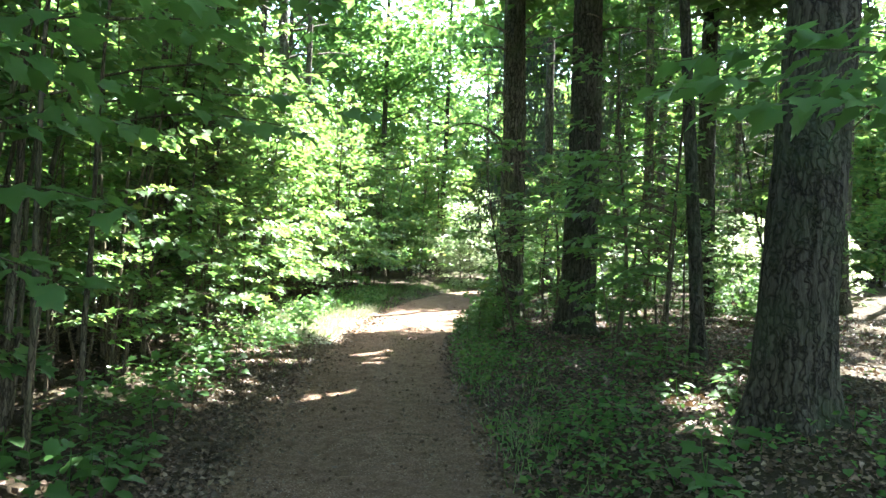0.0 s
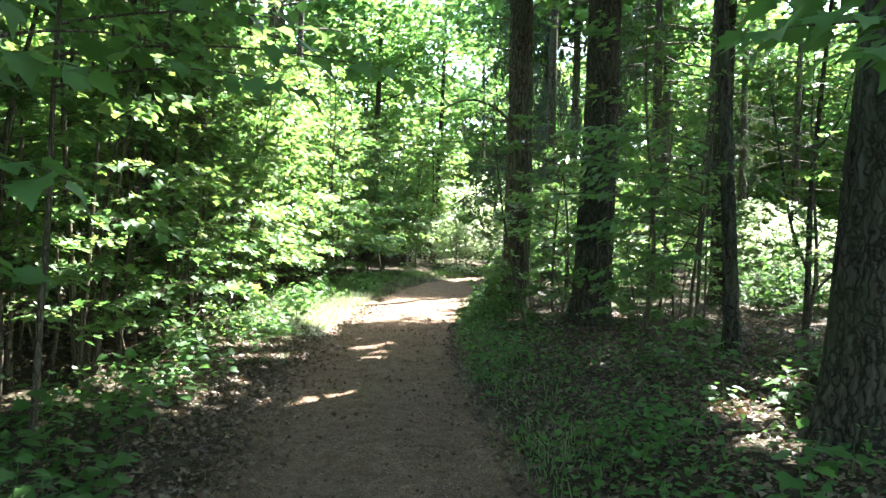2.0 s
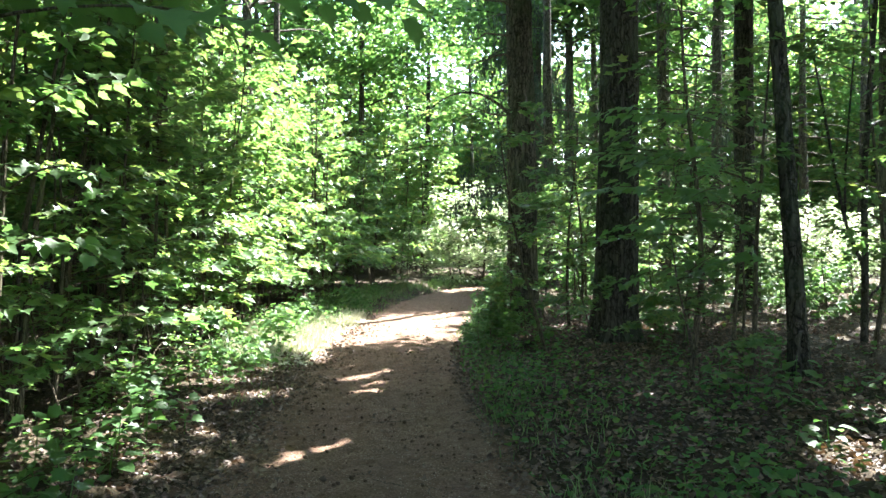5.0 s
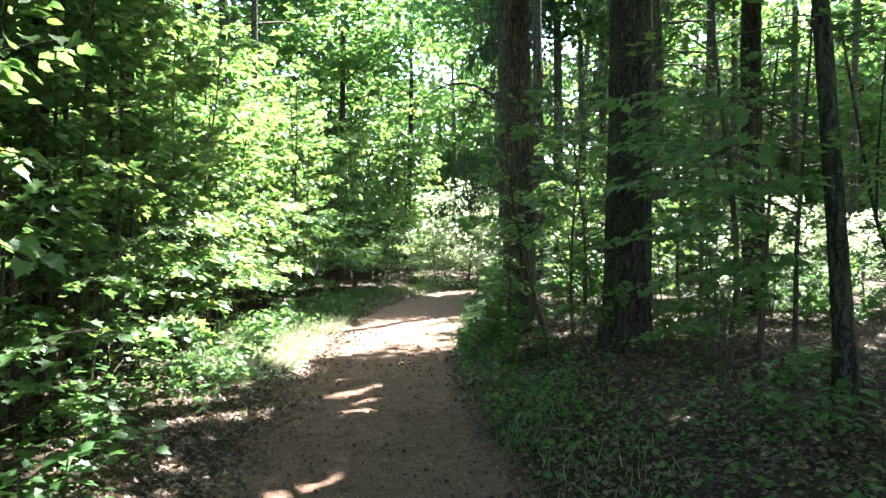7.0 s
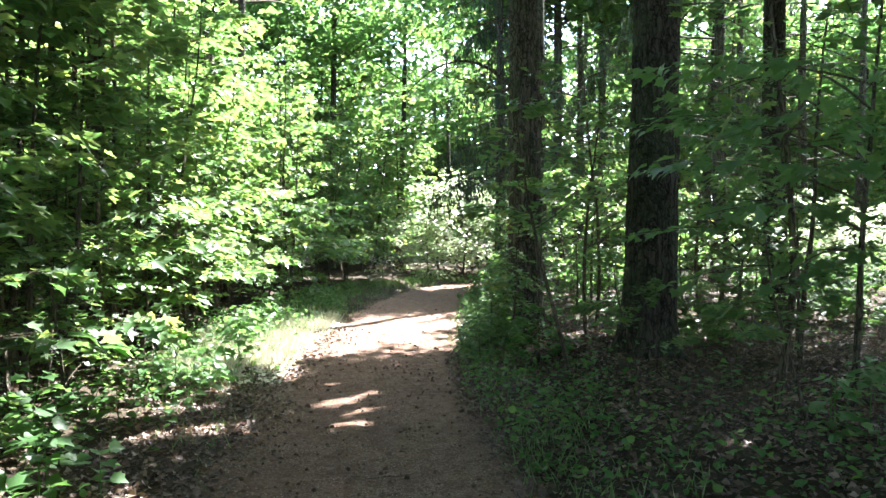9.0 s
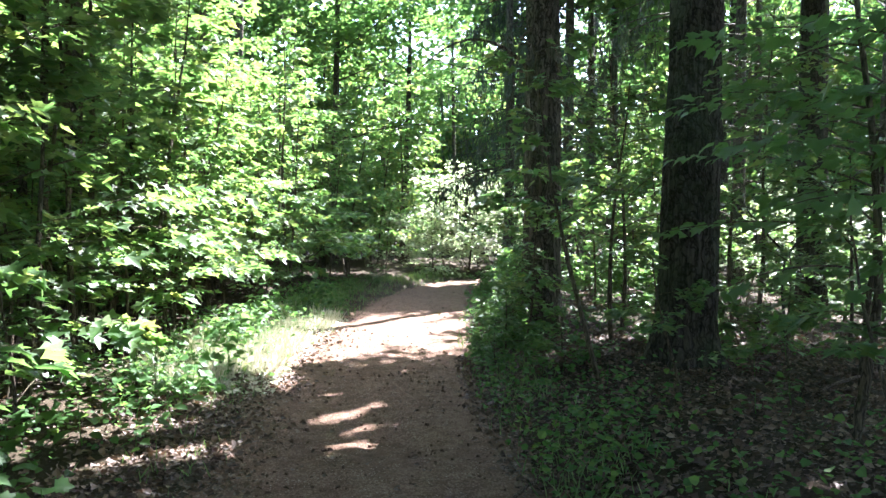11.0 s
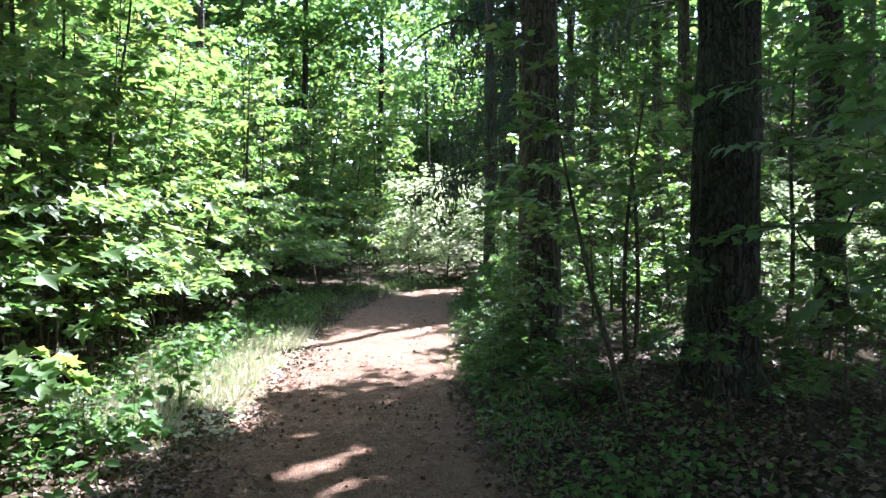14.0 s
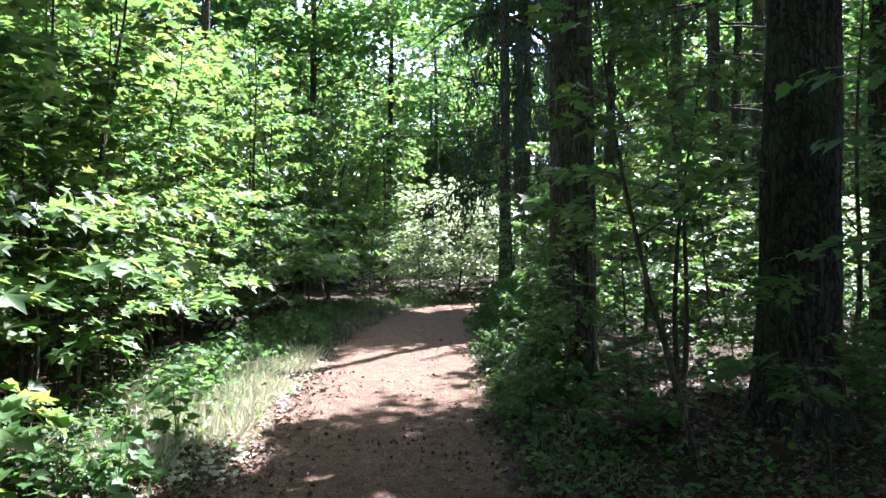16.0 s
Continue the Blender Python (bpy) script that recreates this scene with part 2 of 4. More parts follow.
PATH_X = [0.6, -0.15, -0.3, -0.5, -0.75, -0.9, -0.78, -0.55, -0.3, 0.15, 0.8, 1.7, 3.2, 5.6, 9.0, 14.0]


def path_x(y):
    return np.interp(y, PATH_Y, PATH_X)


def step(v, a, b):
    v = np.clip((v - a) / (b - a), 0, 1)
    return v * v * (3 - 2 * v)


def ground_z(x, y):
    """Height of the forest floor: the path lies lowest, low banks rise on either side."""
    x, y = np.asarray(x, dtype=float), np.asarray(y, dtype=float)
    d = x - path_x(y)
    right = 0.36 * step(d, 0.75, 2.9)
    left = 0.28 * step(-d, 0.9, 3.6)
    bumps = 0.05 * np.sin(1.3 * x + 0.7 * y) * np.sin(0.9 * y - 0.6 * x) + 0.02 * np.sin(4.1 * x + 1.3) * np.sin(3.7 * y)
    return -0.1 + 0.1 * step(y, 12, 20) + right + left + bumps * step(np.abs(d), 0.9, 1.8)


# openings in the leaf cover, as they fall on the ground: centre, half widths, turn
SUN_PATCH = [(-0.95, 16.6, 3.0, 0.95, 56), (-3.0, 14.2, 1.3, 1.6, 0), (-4.8, 14.8, 1.7, 2.0, 0), (-7.5, 15.5, 2.2, 2.6, 0)]
DAPPLES = [(-2.9, 12.1, 0.6, 0.6, 0), (-2.7, 10.3, 0.6, 0.5, 0), (-0.85, 11.85, 0.38, 0.19, 46), (-1.4, 11.4, 0.3, 0.13, 46), (-1.24, 12.5, 0.36, 0.17, 46),
           (-0.7, 12.75, 0.32, 0.16, 46), (0.12, 13.6, 0.42, 0.18, 46), (-1.95, 10.7, 0.4, 0.22, 40), (-0.8, 11.2, 0.34, 0.17, 46), (-1.07, 10.6, 0.3, 0.15, 40),
           (0.15, 15.3, 0.36, 0.18, 40), (-1.3, 8.2, 0.48, 0.2, 40), (-0.1, 10.4, 0.26, 0.14, 40), (-2.2, 8.9, 0.28, 0.18, 40),
           (-1.9, 6.3, 0.25, 0.15, 40), (-2.7, 4.5, 0.36, 0.36, 0)]
RIGHT_OPENINGS = [(1.2, 29.5, 2.8, 3.2, 0), (5.4, 8.3, 1.1, 1.4, 0), (1.45, 8.5, 0.3, 0.26, 0), (2.9, 9.4, 0.3, 0.3, 0), (2.0, 7.6, 0.25, 0.25, 0), (3.0, 7.9, 0.45, 0.4, 0),
                  (2.4, 15.7, 1.2, 1.0, 0), (3.7, 16.4, 1.3, 1.1, 0), (8.6, 13.0, 1.0, 1.0, 0), (2.9, 19.4, 1.0, 1.0, 0), (10.6, 19.0, 2.6, 2.8, 0),
                  (11.5, 23.0, 3.6, 3.4, 0), (4.6, 20.5, 1.2, 1.5, 0), (2.35, 6.7, 0.4, 0.6, 0), (1.9, 5.7, 0.35, 0.4, 20)]
LEFT_OPENINGS = [(-3.3, 10.9, 0.9, 0.8, 0), (-9.0, 12.0, 2.4, 2.8, 0), (-5.6, 20.0, 2.0, 2.4, 0),
                 (-9.5, 20.0, 2.5, 3.0, 0)]
# small chance openings that let flecks of sun into the undergrowth
rg = np.random.default_rng(61)
FLECKS = [(x0 + (x1 - x0) * rg.random(), y0 + (y1 - y0) * rg.random(), lo + (hi - lo) * rg.random(), lo + (hi - lo) * rg.random(), 40)
          for x0, x1, y0, y1, lo, hi, n in ((-11.0, -3.2, 3.0, 22.0, 0.35, 0.8, 66), (3.0, 12.0, 16.0, 27.0, 0.35, 0.75, 30), (-7.0, 9.0, 27.0, 42.0, 0.8, 1.5, 26)) for k in range(n)]
FLECKS = [g for g in FLECKS if not (g[1] < 6 and -4.6 < g[0] < 0) and not (g[1] < 10 and -3.8 < g[0] < 0)]
GAPS = SUN_PATCH + DAPPLES + RIGHT_OPENINGS + LEFT_OPENINGS + FLECKS
SUN_NP = np.array(SUN_DIR)


def in_gap(p, grow=1.12, gaps=None):
    """Which of the points stand between the sun and an opening's patch of ground."""
    g = p[:, :2] - SUN_NP[None, :2] * (p[:, 2:3] / SUN_NP[2])
    wob = 0.22 * np.sin(5.1 * g[:, 0] + 2.0 * g[:, 1]) + 0.18 * np.sin(4.3 * g[:, 1] - 3.1 * g[:, 0] + 1.0)
    hit = np.zeros(len(p), dtype=bool)
    for cx, cy, rx, ry, turn in gaps or GAPS:
        c, s = math.cos(radians(turn)), math.sin(radians(turn))
        dx, dy = g[:, 0] - cx, g[:, 1] - cy
        u, v = (dx * c + dy * s) / rx, (-dx * s + dy * c) / ry
        hit |= np.sqrt(u * u + v * v) + wob < grow
    return hit


# ---- ground and path ----
def grid_lines(lo, hi, near_lo, near_hi, fine, coarse):
    a = list(np.arange(near_lo, near_hi, fine))
    k, s = near_lo, fine
    while k > lo:
        s *= 1.35
        k -= min(s, coarse)
        a.insert(0, k)
    k, s = near_hi, fine
    while k < hi:
        a.append(k)
        s *= 1.35
        k += min(s, coarse)
    return np.array(a)


gx, gy = np.meshgrid(grid_lines(-600, 600, -8, 9, 0.14, 60), grid_lines(-600, 600, -1, 34, 0.16, 60))
gz = ground_z(gx, gy) + 0.018 * rng.standard_normal(gx.shape) * (np.abs(gx) < 20) - 0.09 * (1 - step(np.abs(gx - path_x(gy)), 0.82, 1.12))
nr, nc = gx.shape
idx = np.arange(nr * nc).reshape(nr, nc)
quads = np.stack([idx[:-1, :-1].ravel(), idx[:-1, 1:].ravel(), idx[1:, 1:].ravel(), idx[1:, :-1].ravel()], 1)
ground = new("ground", mesh_of("ground", np.stack([gx.ravel(), gy.ravel(), gz.ravel()], 1), quads, M_GROUND, True))
tagged(ground, "dark brown forest floor of humus and old leaves", "ground", kind="structure")

py = np.concatenate([np.arange(-12, 2.0, 0.3), np.arange(2.0, 15.0, 0.05), np.arange(15.0, 33.0, 0.12)])
pd = np.linspace(-1.45, 1.45, 50)
edge = 0.16 * np.sin(2.1 * py) + 0.1 * np.sin(5.3 * py + 1)
bay = 0.5 * step(py, 12.6, 14.2) * (1 - step(py, 16.4, 18.2))
px = path_x(py)[:, None] + pd[None, :] * np.where(pd < 0, 1.0 + 0.1 * edge[:, None] + bay[:, None], 1.0 - 0.1 * edge[:, None])
pyy = np.repeat(py[:, None], len(pd), 1)
over = 0.035 * (1 - (np.abs(pd) / 1.12) ** 6)[None, :] + 0.008 * np.sin(3.1 * pyy + 2 * px) * np.sin(2.3 * px) + 0.007 * rng.standard_normal(px.shape) - 0.02 * np.exp(-((pd[None, :] - 0.45) / 0.22) ** 2) * (0.6 + 0.4 * np.sin(1.1 * pyy)) - 0.015 * np.exp(-((pd[None, :] + 0.4) / 0.22) ** 2)
pz = ground_z(px, pyy) + np.maximum(over, -0.12)
nr, nc = px.shape
idx = np.arange(nr * nc).reshape(nr, nc)
quads = np.stack([idx[:-1, :-1].ravel(), idx[:-1, 1:].ravel(), idx[1:, 1:].ravel(), idx[1:, :-1].ravel()], 1)
path = new("path", mesh_of("path", np.stack([px.ravel(), pyy.ravel(), pz.ravel()], 1), quads, M_PATH, True))
tagged(path, "trodden reddish-brown earth footpath through the wood", "path", kind="structure")


# ---- trees ----
def trunk_mesh(name, height, r0, r1, lean, material, sides=28, rough=0.06, flare=0.35, seed=0, ring=0.14, fine_to=8.0):
    zs = np.concatenate([np.arange(-0.4, min(fine_to, height), ring), np.linspace(min(fine_to, height), height, 8)])
    ang = np.linspace(0, 2 * np.pi, sides, endpoint=False)
    k = np.clip(zs / height, 0, 1)
    base = r0 + (r1 - r0) * k + r0 * flare * np.exp(-np.maximum(zs, 0) / 0.28)
    bend = 0.04 * np.sin(zs * 0.55 + seed) * min(1.0, r0 * 4)
    v = np.zeros((len(zs), sides, 3))
    for i, z in enumerate(zs):
        for j, a in enumerate(ang):
            c, s = math.cos(a), math.sin(a)
            q = Vector((c * 3.2 + seed * 7.1, s * 3.2, z * 0.55))
            ridge = 1 - 2 * abs(noise.noise(q * 1.6)) + 0.5 * noise.noise(q * 4.1)
            root = 1 + 0.18 * math.exp(-max(z, 0) / 0.3) * math.sin(5 * a + seed)
            r = base[i] * (1 + rough * (ridge - 0.5)) * root
            v[i, j] = (c * r + lean[0] * z + bend[i], s * r + lean[1] * z, z)
    i, j = np.meshgrid(np.arange(len(zs) - 1), np.arange(sides), indexing="ij")
    a, b = (i * sides + j).ravel(), (i * sides + (j + 1) % sides).ravel()
    return mesh_of(name, v.reshape(-1, 3), np.stack([a, b, b + sides, a + sides], 1), material, True)


def limb_path(r, start, way, length, droop, n=7, wild=0.12):
    way = np.array(way) / np.linalg.norm(way)
    pts, p = [np.array(start, dtype=float)], np.array(start, dtype=float)
    for k in range(n - 1):
        way = way + wild * r.standard_normal(3) + np.array([0, 0, -droop])
        way = way / np.linalg.norm(way)
        p = p + way * length / (n - 1)
        pts.append(p)
    return np.array(pts)


def tall_tree(x, y, r0, height, lean=(0, 0), crown_from=8.0, spread=4.2, leaves=4200, leaf=0.26, detail=False, name="tall_tree",
              label="tall forest tree with a dark furrowed trunk", material=None, seed=1, stubs=0):
    """Trunk, limbs and a high crown of loose leaf clumps, open where the sun comes through."""
    r = np.random.default_rng(seed)
    z0 = float(ground_z(x, y))
    tree = new(name)
    tree.location = (x, y, z0)
    tagged(tree, label, "tree", "tall trees of the wood")
    material = material or M_BARK
    part("trunk", trunk_mesh("trunk", height, r0, r0 * 0.28, lean, material, 56 if detail else 14, 0.1 if detail else 0.05,
                             0.35, seed, 0.07 if detail else 0.5), tree, "furrowed dark bark")
    cents, limbs = [], []
    for k in range(13):
        z = crown_from - 0.8 + (height - crown_from) * (k + r.random()) / 13.5
        a = r.random() * 6.28 + k * 2.4
        ln = spread * (1.0 - 0.55 * max(0, (z - crown_from) / (height - crown_from))) * (0.7 + 0.5 * r.random())
        pts = limb_path(r, (lean[0] * z, lean[1] * z, z), (math.cos(a), math.sin(a), 0.35), ln, 0.02)
        if in_gap(pts + np.array([x, y, z0]), 1.0, SUN_PATCH[:3]).any():
            continue
        limb = tube(pts, np.linspace(r0 * 0.22, 0.012, len(pts)), 5)
        if detail:
            part("limb", mesh_of("limb", *limb, material, True), tree)
        else:
            limbs.append(limb)
        for q in (2, 3, 4, 5, 6):
            cents.append(pts[q] + 0.3 * r.standard_normal(3))
    for k in range(stubs):
        z = 2.6 + 4.5 * r.random()
        a = r.random() * 6.28
        pts = limb_path(r, (lean[0] * z, lean[1] * z, z), (math.cos(a), math.sin(a), -0.1), 0.7 + 0.9 * r.random(), 0.05, 6, 0.25)
        part("dead_branch", mesh_of("dead_branch", *tube(pts, np.linspace(0.022, 0.005, len(pts)), 5), M_TWIG, True), tree, "bare dead branch")
    if limbs:
        tagged(part("branchwork", mesh_of("branchwork", *joined(limbs), material, True), tree), kind="stuff")
    cents = np.array(cents)
    c = cents[r.integers(0, len(cents), leaves)] + r.standard_normal((leaves, 3)) * np.array([0.75, 0.75, 0.32])
    keep = ~in_gap(c + np.array([x, y, z0]))
    c = c[keep]
    n = len(c)
    nor = np.array([0, 0, 1.0]) + 0.45 * r.standard_normal((n, 3))
    ax = r.standard_normal((n, 3)) * np.array([1, 1, 0.35])
    v, f = leaf_arrays(c, ax, nor, leaf * (0.7 + 0.6 * r.random(n)), "plain")
    tagged(part("crown", mesh_of("crown", v, f, M_CANOPY), tree, "loose green leaves"), kind="stuff")
    return tree


def sapling_meshes(seed, height, branches, per_branch, spread, leaf, kind, low=0.2, material=None, droop=0.06, lean=0.08, toward=None):
    """Meshes of one young broadleaf tree: stem, thin boughs, and flat layers of leaves on them."""
    r = np.random.default_rng(seed)
    way = np.array([lean * r.standard_normal(), lean * r.standard_normal(), 1.0])
    way = np.array(toward) if toward else way
    stem = limb_path(r, (0, 0, -0.15), way, height + 0.15, -0.01, 9, 0.05)
    sr = np.linspace(0.011 + 0.0052 * height, 0.005, len(stem))
    boughs, twigs, cs, axs, nos = [], [], [], [], []
    for k in range(branches):
        u = low + (1 - low) * (k + r.random()) / branches
        start = np.array([np.interp(u * (len(stem) - 1), np.arange(len(stem)), stem[:, q]) for q in range(3)])
        a = k * 2.4 + 0.8 * r.random()
        ln = spread * (1.0 - 0.6 * u) * (0.7 + 0.6 * r.random())
        pts = limb_path(r, start, (math.cos(a), math.sin(a), 0.5), ln, droop, 7, 0.1)
        boughs.append(tube(pts, np.linspace(0.004 + 0.006 * ln / 2, 0.002, 7), 4 if kind == "maple" else 3))
        n = int(per_branch * (0.6 + 0.8 * r.random()) * ln / spread * 1.6) + 4
        s = 0.22 + 0.78 * np.sqrt(r.random(n))
        base = np.stack([np.interp(s * 6, np.arange(7), pts[:, q]) for q in range(3)], 1)
        tip = unit(pts[-1] - pts[0])
        side = unit(np.cross(tip, [0, 0, 1.0]))
        lat = (r.random(n) * 2 - 1)
        wide = ln * 0.42 * (1.05 - np.abs(s - 0.55))
        c = base + side * (lat * wide)[:, None] + np.array([0, 0, 1.0]) * (-0.16 * np.abs(lat) * wide + 0.03 * r.standard_normal(n))[:, None]
        cs.append(c)
        axs.append(tip * 0.8 + side * np.sign(lat)[:, None] * (0.3 + np.abs(lat))[:, None] + 0.35 * r.standard_normal((n, 3)) + np.array([0, 0, -0.25]))
        nos.append(np.array([0, 0, 1.0]) + 0.22 * r.standard_normal((n, 3)) - 0.12 * tip)
        for w in (0.35, 0.6, 0.8):
            p0 = np.array([np.interp(w * 6, np.arange(7), pts[:, q]) for q in range(3)])
            for sg in (-1, 1):
                q1 = p0 + (side * sg * 0.3 + tip * 0.2) * ln * 0.9
                twigs.append(tube(np.array([p0, q1 - [0, 0, 0.03]]), [0.003, 0.0012], 3))
    c, ax, no = np.concatenate(cs), np.concatenate(axs), np.concatenate(nos)
    sv, sf = tube(stem, sr, 8)
    lv, lf = leaf_arrays(c, ax, no, leaf * (0.6 + 0.6 * r.random(len(c))), kind)
    return (mesh_of("stem", sv, sf, M_STEM, True), [mesh_of("bough", bv, bf, M_STEM, True) for bv, bf in (boughs if kind == "maple" else [joined(boughs)])], mesh_of("twigs", *joined(twigs), M_STEM), mesh_of("leaves", lv, lf, material or M_MAPLE, kind == "maple"))


def sapling(meshes, x, y, turn, scale, label, name="maple_sapling", group="young maples of the undergrowth"):
    s = new(name)
    s.matrix_basis = pose(x, y, float(ground_z(x, y)) - 0.02, 0, 0, turn) @ Matrix.Diagonal((scale, scale, scale, 1))
    tagged(s, label, "sapling", group)
    part("stem", meshes[0], s)
    for me in meshes[1]:
        b = part("bough" if len(meshes[1]) > 1 else "branchwork", me, s)
        if len(meshes[1]) == 1:
            tagged(b, kind="stuff")
    tagged(part("twig_work", meshes[2], s), kind="stuff")
    tagged(part("foliage", meshes[3], s), kind="stuff")
    return s


# the five large trunks beside the path
tall_tree(2.87, 5.98, 0.30, 19, (0.045, 0.0), 6.8, 6.2, 16000, detail=True, seed=11, label="thick old tree with dark deeply furrowed bark", name="old_tree")
tall_tree(2.25, 12.21, 0.285, 20, (0.004, 0.0), 6.4, 6.4, 27000, detail=True, seed=12, label="straight thick tree with dark furrowed bark", name="old_tree", stubs=3)
edge_tree = tall_tree(1.37, 15.27, 0.27, 20, (0.004, 0.01), 7.0, 6.2, 16000, detail=True, seed=13, label="straight tall tree at the edge of the path", name="old_tree", material=M_BARK_GREY, stubs=7)
tall_tree(3.27, 9.38, 0.088, 12, (-0.06, 0.0), 6.5, 2.8, 2600, detail=True, seed=14, label="slim dark tree leaning over the bank", name="slim_tree")
tall_tree(5.57, 15.69, 0.2, 18, (0.0, 0.0), 6.6, 5.6, 19000, detail=True, seed=15, label="straight mid-sized tree with dark bark", name="old_tree", stubs=2)
tall_tree(-4.4, 13.91, 0.125, 15, (0.012, 0.0), 6.0, 3.2, 2600, seed=16, material=M_BARK_GREY, detail=True, label="slim pale-barked tree among saplings", name="slim_tree")

for k, (x, y, ra) in enumerate([(-4.85, 12.0, 0.085), (-4.5, 13.0, 0.055), (-4.1, 11.0, 0.06)]):
    tall_tree(x, y, ra, 11, (0.01 - 0.02 * k, 0.01), 6.0, 2.2, 1100, detail=True, seed=19 + k * 30, material=M_BARK_GREY, label="slim pale-barked tree among saplings", name="slim_tree")
tall_tree(-5.4, 8.4, 0.13, 15, (0.05, 0.0), 6.5, 5.6, 6500, seed=17, material=M_BARK_GREY, label="slim pale-barked tree among saplings", name="slim_tree")
tall_tree(-5.2, 2.6, 0.14, 16, (0.05, 0.0), 6.5, 5.6, 6500, seed=18, material=M_BARK_GREY, label="slim pale-barked tree among saplings", name="slim_tree")

u = np.linspace(0, 1, 10)[:, None]
arc = np.array([-0.15, -0.1, 3.6]) * (1 - u) + np.array([-1.75, -0.3, 3.5]) * u + np.array([0, 0, 0.45]) * (4 * u * (1 - u))
part("dead_branch", mesh_of("dead_branch", *tube(arc, np.linspace(0.03, 0.008, 10), 6), M_BARK_GREY, True), edge_tree, "bare arching branch")
for k, (zz, dx, dz) in enumerate([(4.6, -0.7, 0.35), (5.0, -0.8, 0.1), (5.5, -0.6, 0.5), (4.2, -0.6, -0.3), (5.9, -0.7, -0.1)]):
    snag = limb_path(np.random.default_rng(500 + k), (-0.15, -0.1, zz), (dx, -0.2, dz), 0.9, 0.02, 7, 0.3)
    part("dead_branch", mesh_of("dead_branch", *tube(snag, np.linspace(0.022, 0.006, 7), 5), M_TWIG, True), edge_tree, "bare dead branch")

# a slim forked tree on the bank, its boughs curving up from low on the stem
FORK = (5.2, 11.5)
fork = new("slim_tree")
fork.location = (FORK[0], FORK[1], float(ground_z(*FORK)))
tagged(fork, "slim dark tree with curving low boughs", "tree", "tall trees of the wood")
for k, (pts, ra) in enumerate([([(0, 0, -0.15), (0.02, 0, 0.8), (0.0, 0, 2.0), (0.1, 0, 3.4), (0.25, 0, 5.5)], 0.05), ([(0.01, 0, 0.9), (-0.3, -0.1, 1.5), (-0.5, -0.15, 2.4), (-0.75, -0.2, 3.6)], 0.025),
                               ([(-0.3, -0.1, 1.5), (-0.35, -0.2, 2.2), (-0.3, -0.3, 3.5)], 0.018), ([(0.02, 0, 0.5), (0.5, 0.1, 0.95), (0.9, 0.15, 0.8)], 0.02), ([(0.05, 0, 2.6), (0.5, 0.1, 3.2), (0.7, 0.1, 4.2)], 0.018)]):
    pts = np.array(pts)
    u = np.linspace(0, len(pts) - 1, 14)
    pts = np.stack([np.interp(u, np.arange(len(pts)), pts[:, q]) for q in range(3)], 1)
    pts[1:-1] = (pts[:-2] + 2 * pts[1:-1] + pts[2:]) / 4
    part("stem" if k == 0 else "bough", mesh_of("bough", *tube(pts, np.linspace(ra, ra * 0.55, 14), 8), M_BARK, True), fork)
r = np.random.default_rng(77)
n = 420
c = np.array([0.1, 0, 3.9]) + r.standard_normal((n, 3)) * [0.75, 0.6, 0.75]
v, f = leaf_arrays(c, r.standard_normal((n, 3)) * [1, 1, 0.3], np.array([0, 0, 1.0]) + 0.25 * r.standard_normal((n, 3)), 0.08 + 0.06 * r.random(n), "maple")
tagged(part("foliage", mesh_of("foliage", v, f, M_MAPLE, True), fork), kind="stuff")

# a dead forked sapling on the bank
snag = new("dead_sapling")
snag.location = (3.9, 13.3, float(ground_z(3.9, 13.3)))
tagged(snag, "bare dead sapling forking above the leaf litter", "sapling")
for k, (a, b, ra) in enumerate([((0, 0, -0.1), (-0.05, 0, 1.0), 0.022), ((-0.05, 0, 1.0), (-0.6, -0.1, 1.65), 0.014), ((-0.05, 0, 1.0), (0.9, 0.1, 2.4), 0.016), ((0.4, 0.05, 1.65), (0.5, 0.0, 2.6), 0.009), ((0.6, 0.05, 1.9), (1.1, 0.2, 2.1), 0.007)]):
    a, b = np.array(a), np.array(b)
    pts = a + (b - a) * np.linspace(0, 1, 6)[:, None] + 0.02 * np.random.default_rng(520 + k).standard_normal((6, 3)) * np.array([[0], [1], [1], [1], [1], [1]])
    part("stem" if k == 0 else "bough", mesh_of("bough", *tube(pts, np.linspace(ra, ra * 0.5, 6), 6), M_BARK, True), snag)

# trunks further back, whose crowns shade the far path
# the two at (6.6, 8.4) and (8.4, 11.6) are unseen, added to shade the bank
for k, (x, y, ra, n, sp) in enumerate(((4.9, 28.0, 0.2, 14000, 4.8), (6.9, 33.0, 0.19, 9000, 4.8), (8.2, 28.2, 0.21, 3500, 4.0), (6.6, 8.4, 0.15, 8000, 4.6), (8.4, 11.6, 0.16, 6000, 4.6),
                                    (-4.6, 24.5, 0.13, 6500, 4.4), (-6.6, 30.5, 0.16, 6500, 4.8), (-3.0, 34.0, 0.16, 6500, 4.8), (-7.2, 17.5, 0.12, 5000, 4.0))):
    tall_tree(x, y, ra, 17 + k % 2, (0.01 * (k % 4) - 0.01, 0.0), 8.3 if x > 0 else 5.2, sp, n, 0.27, seed=701 + k, material=M_BARK_GREY, label="tall straight woodland tree with a shading crown")

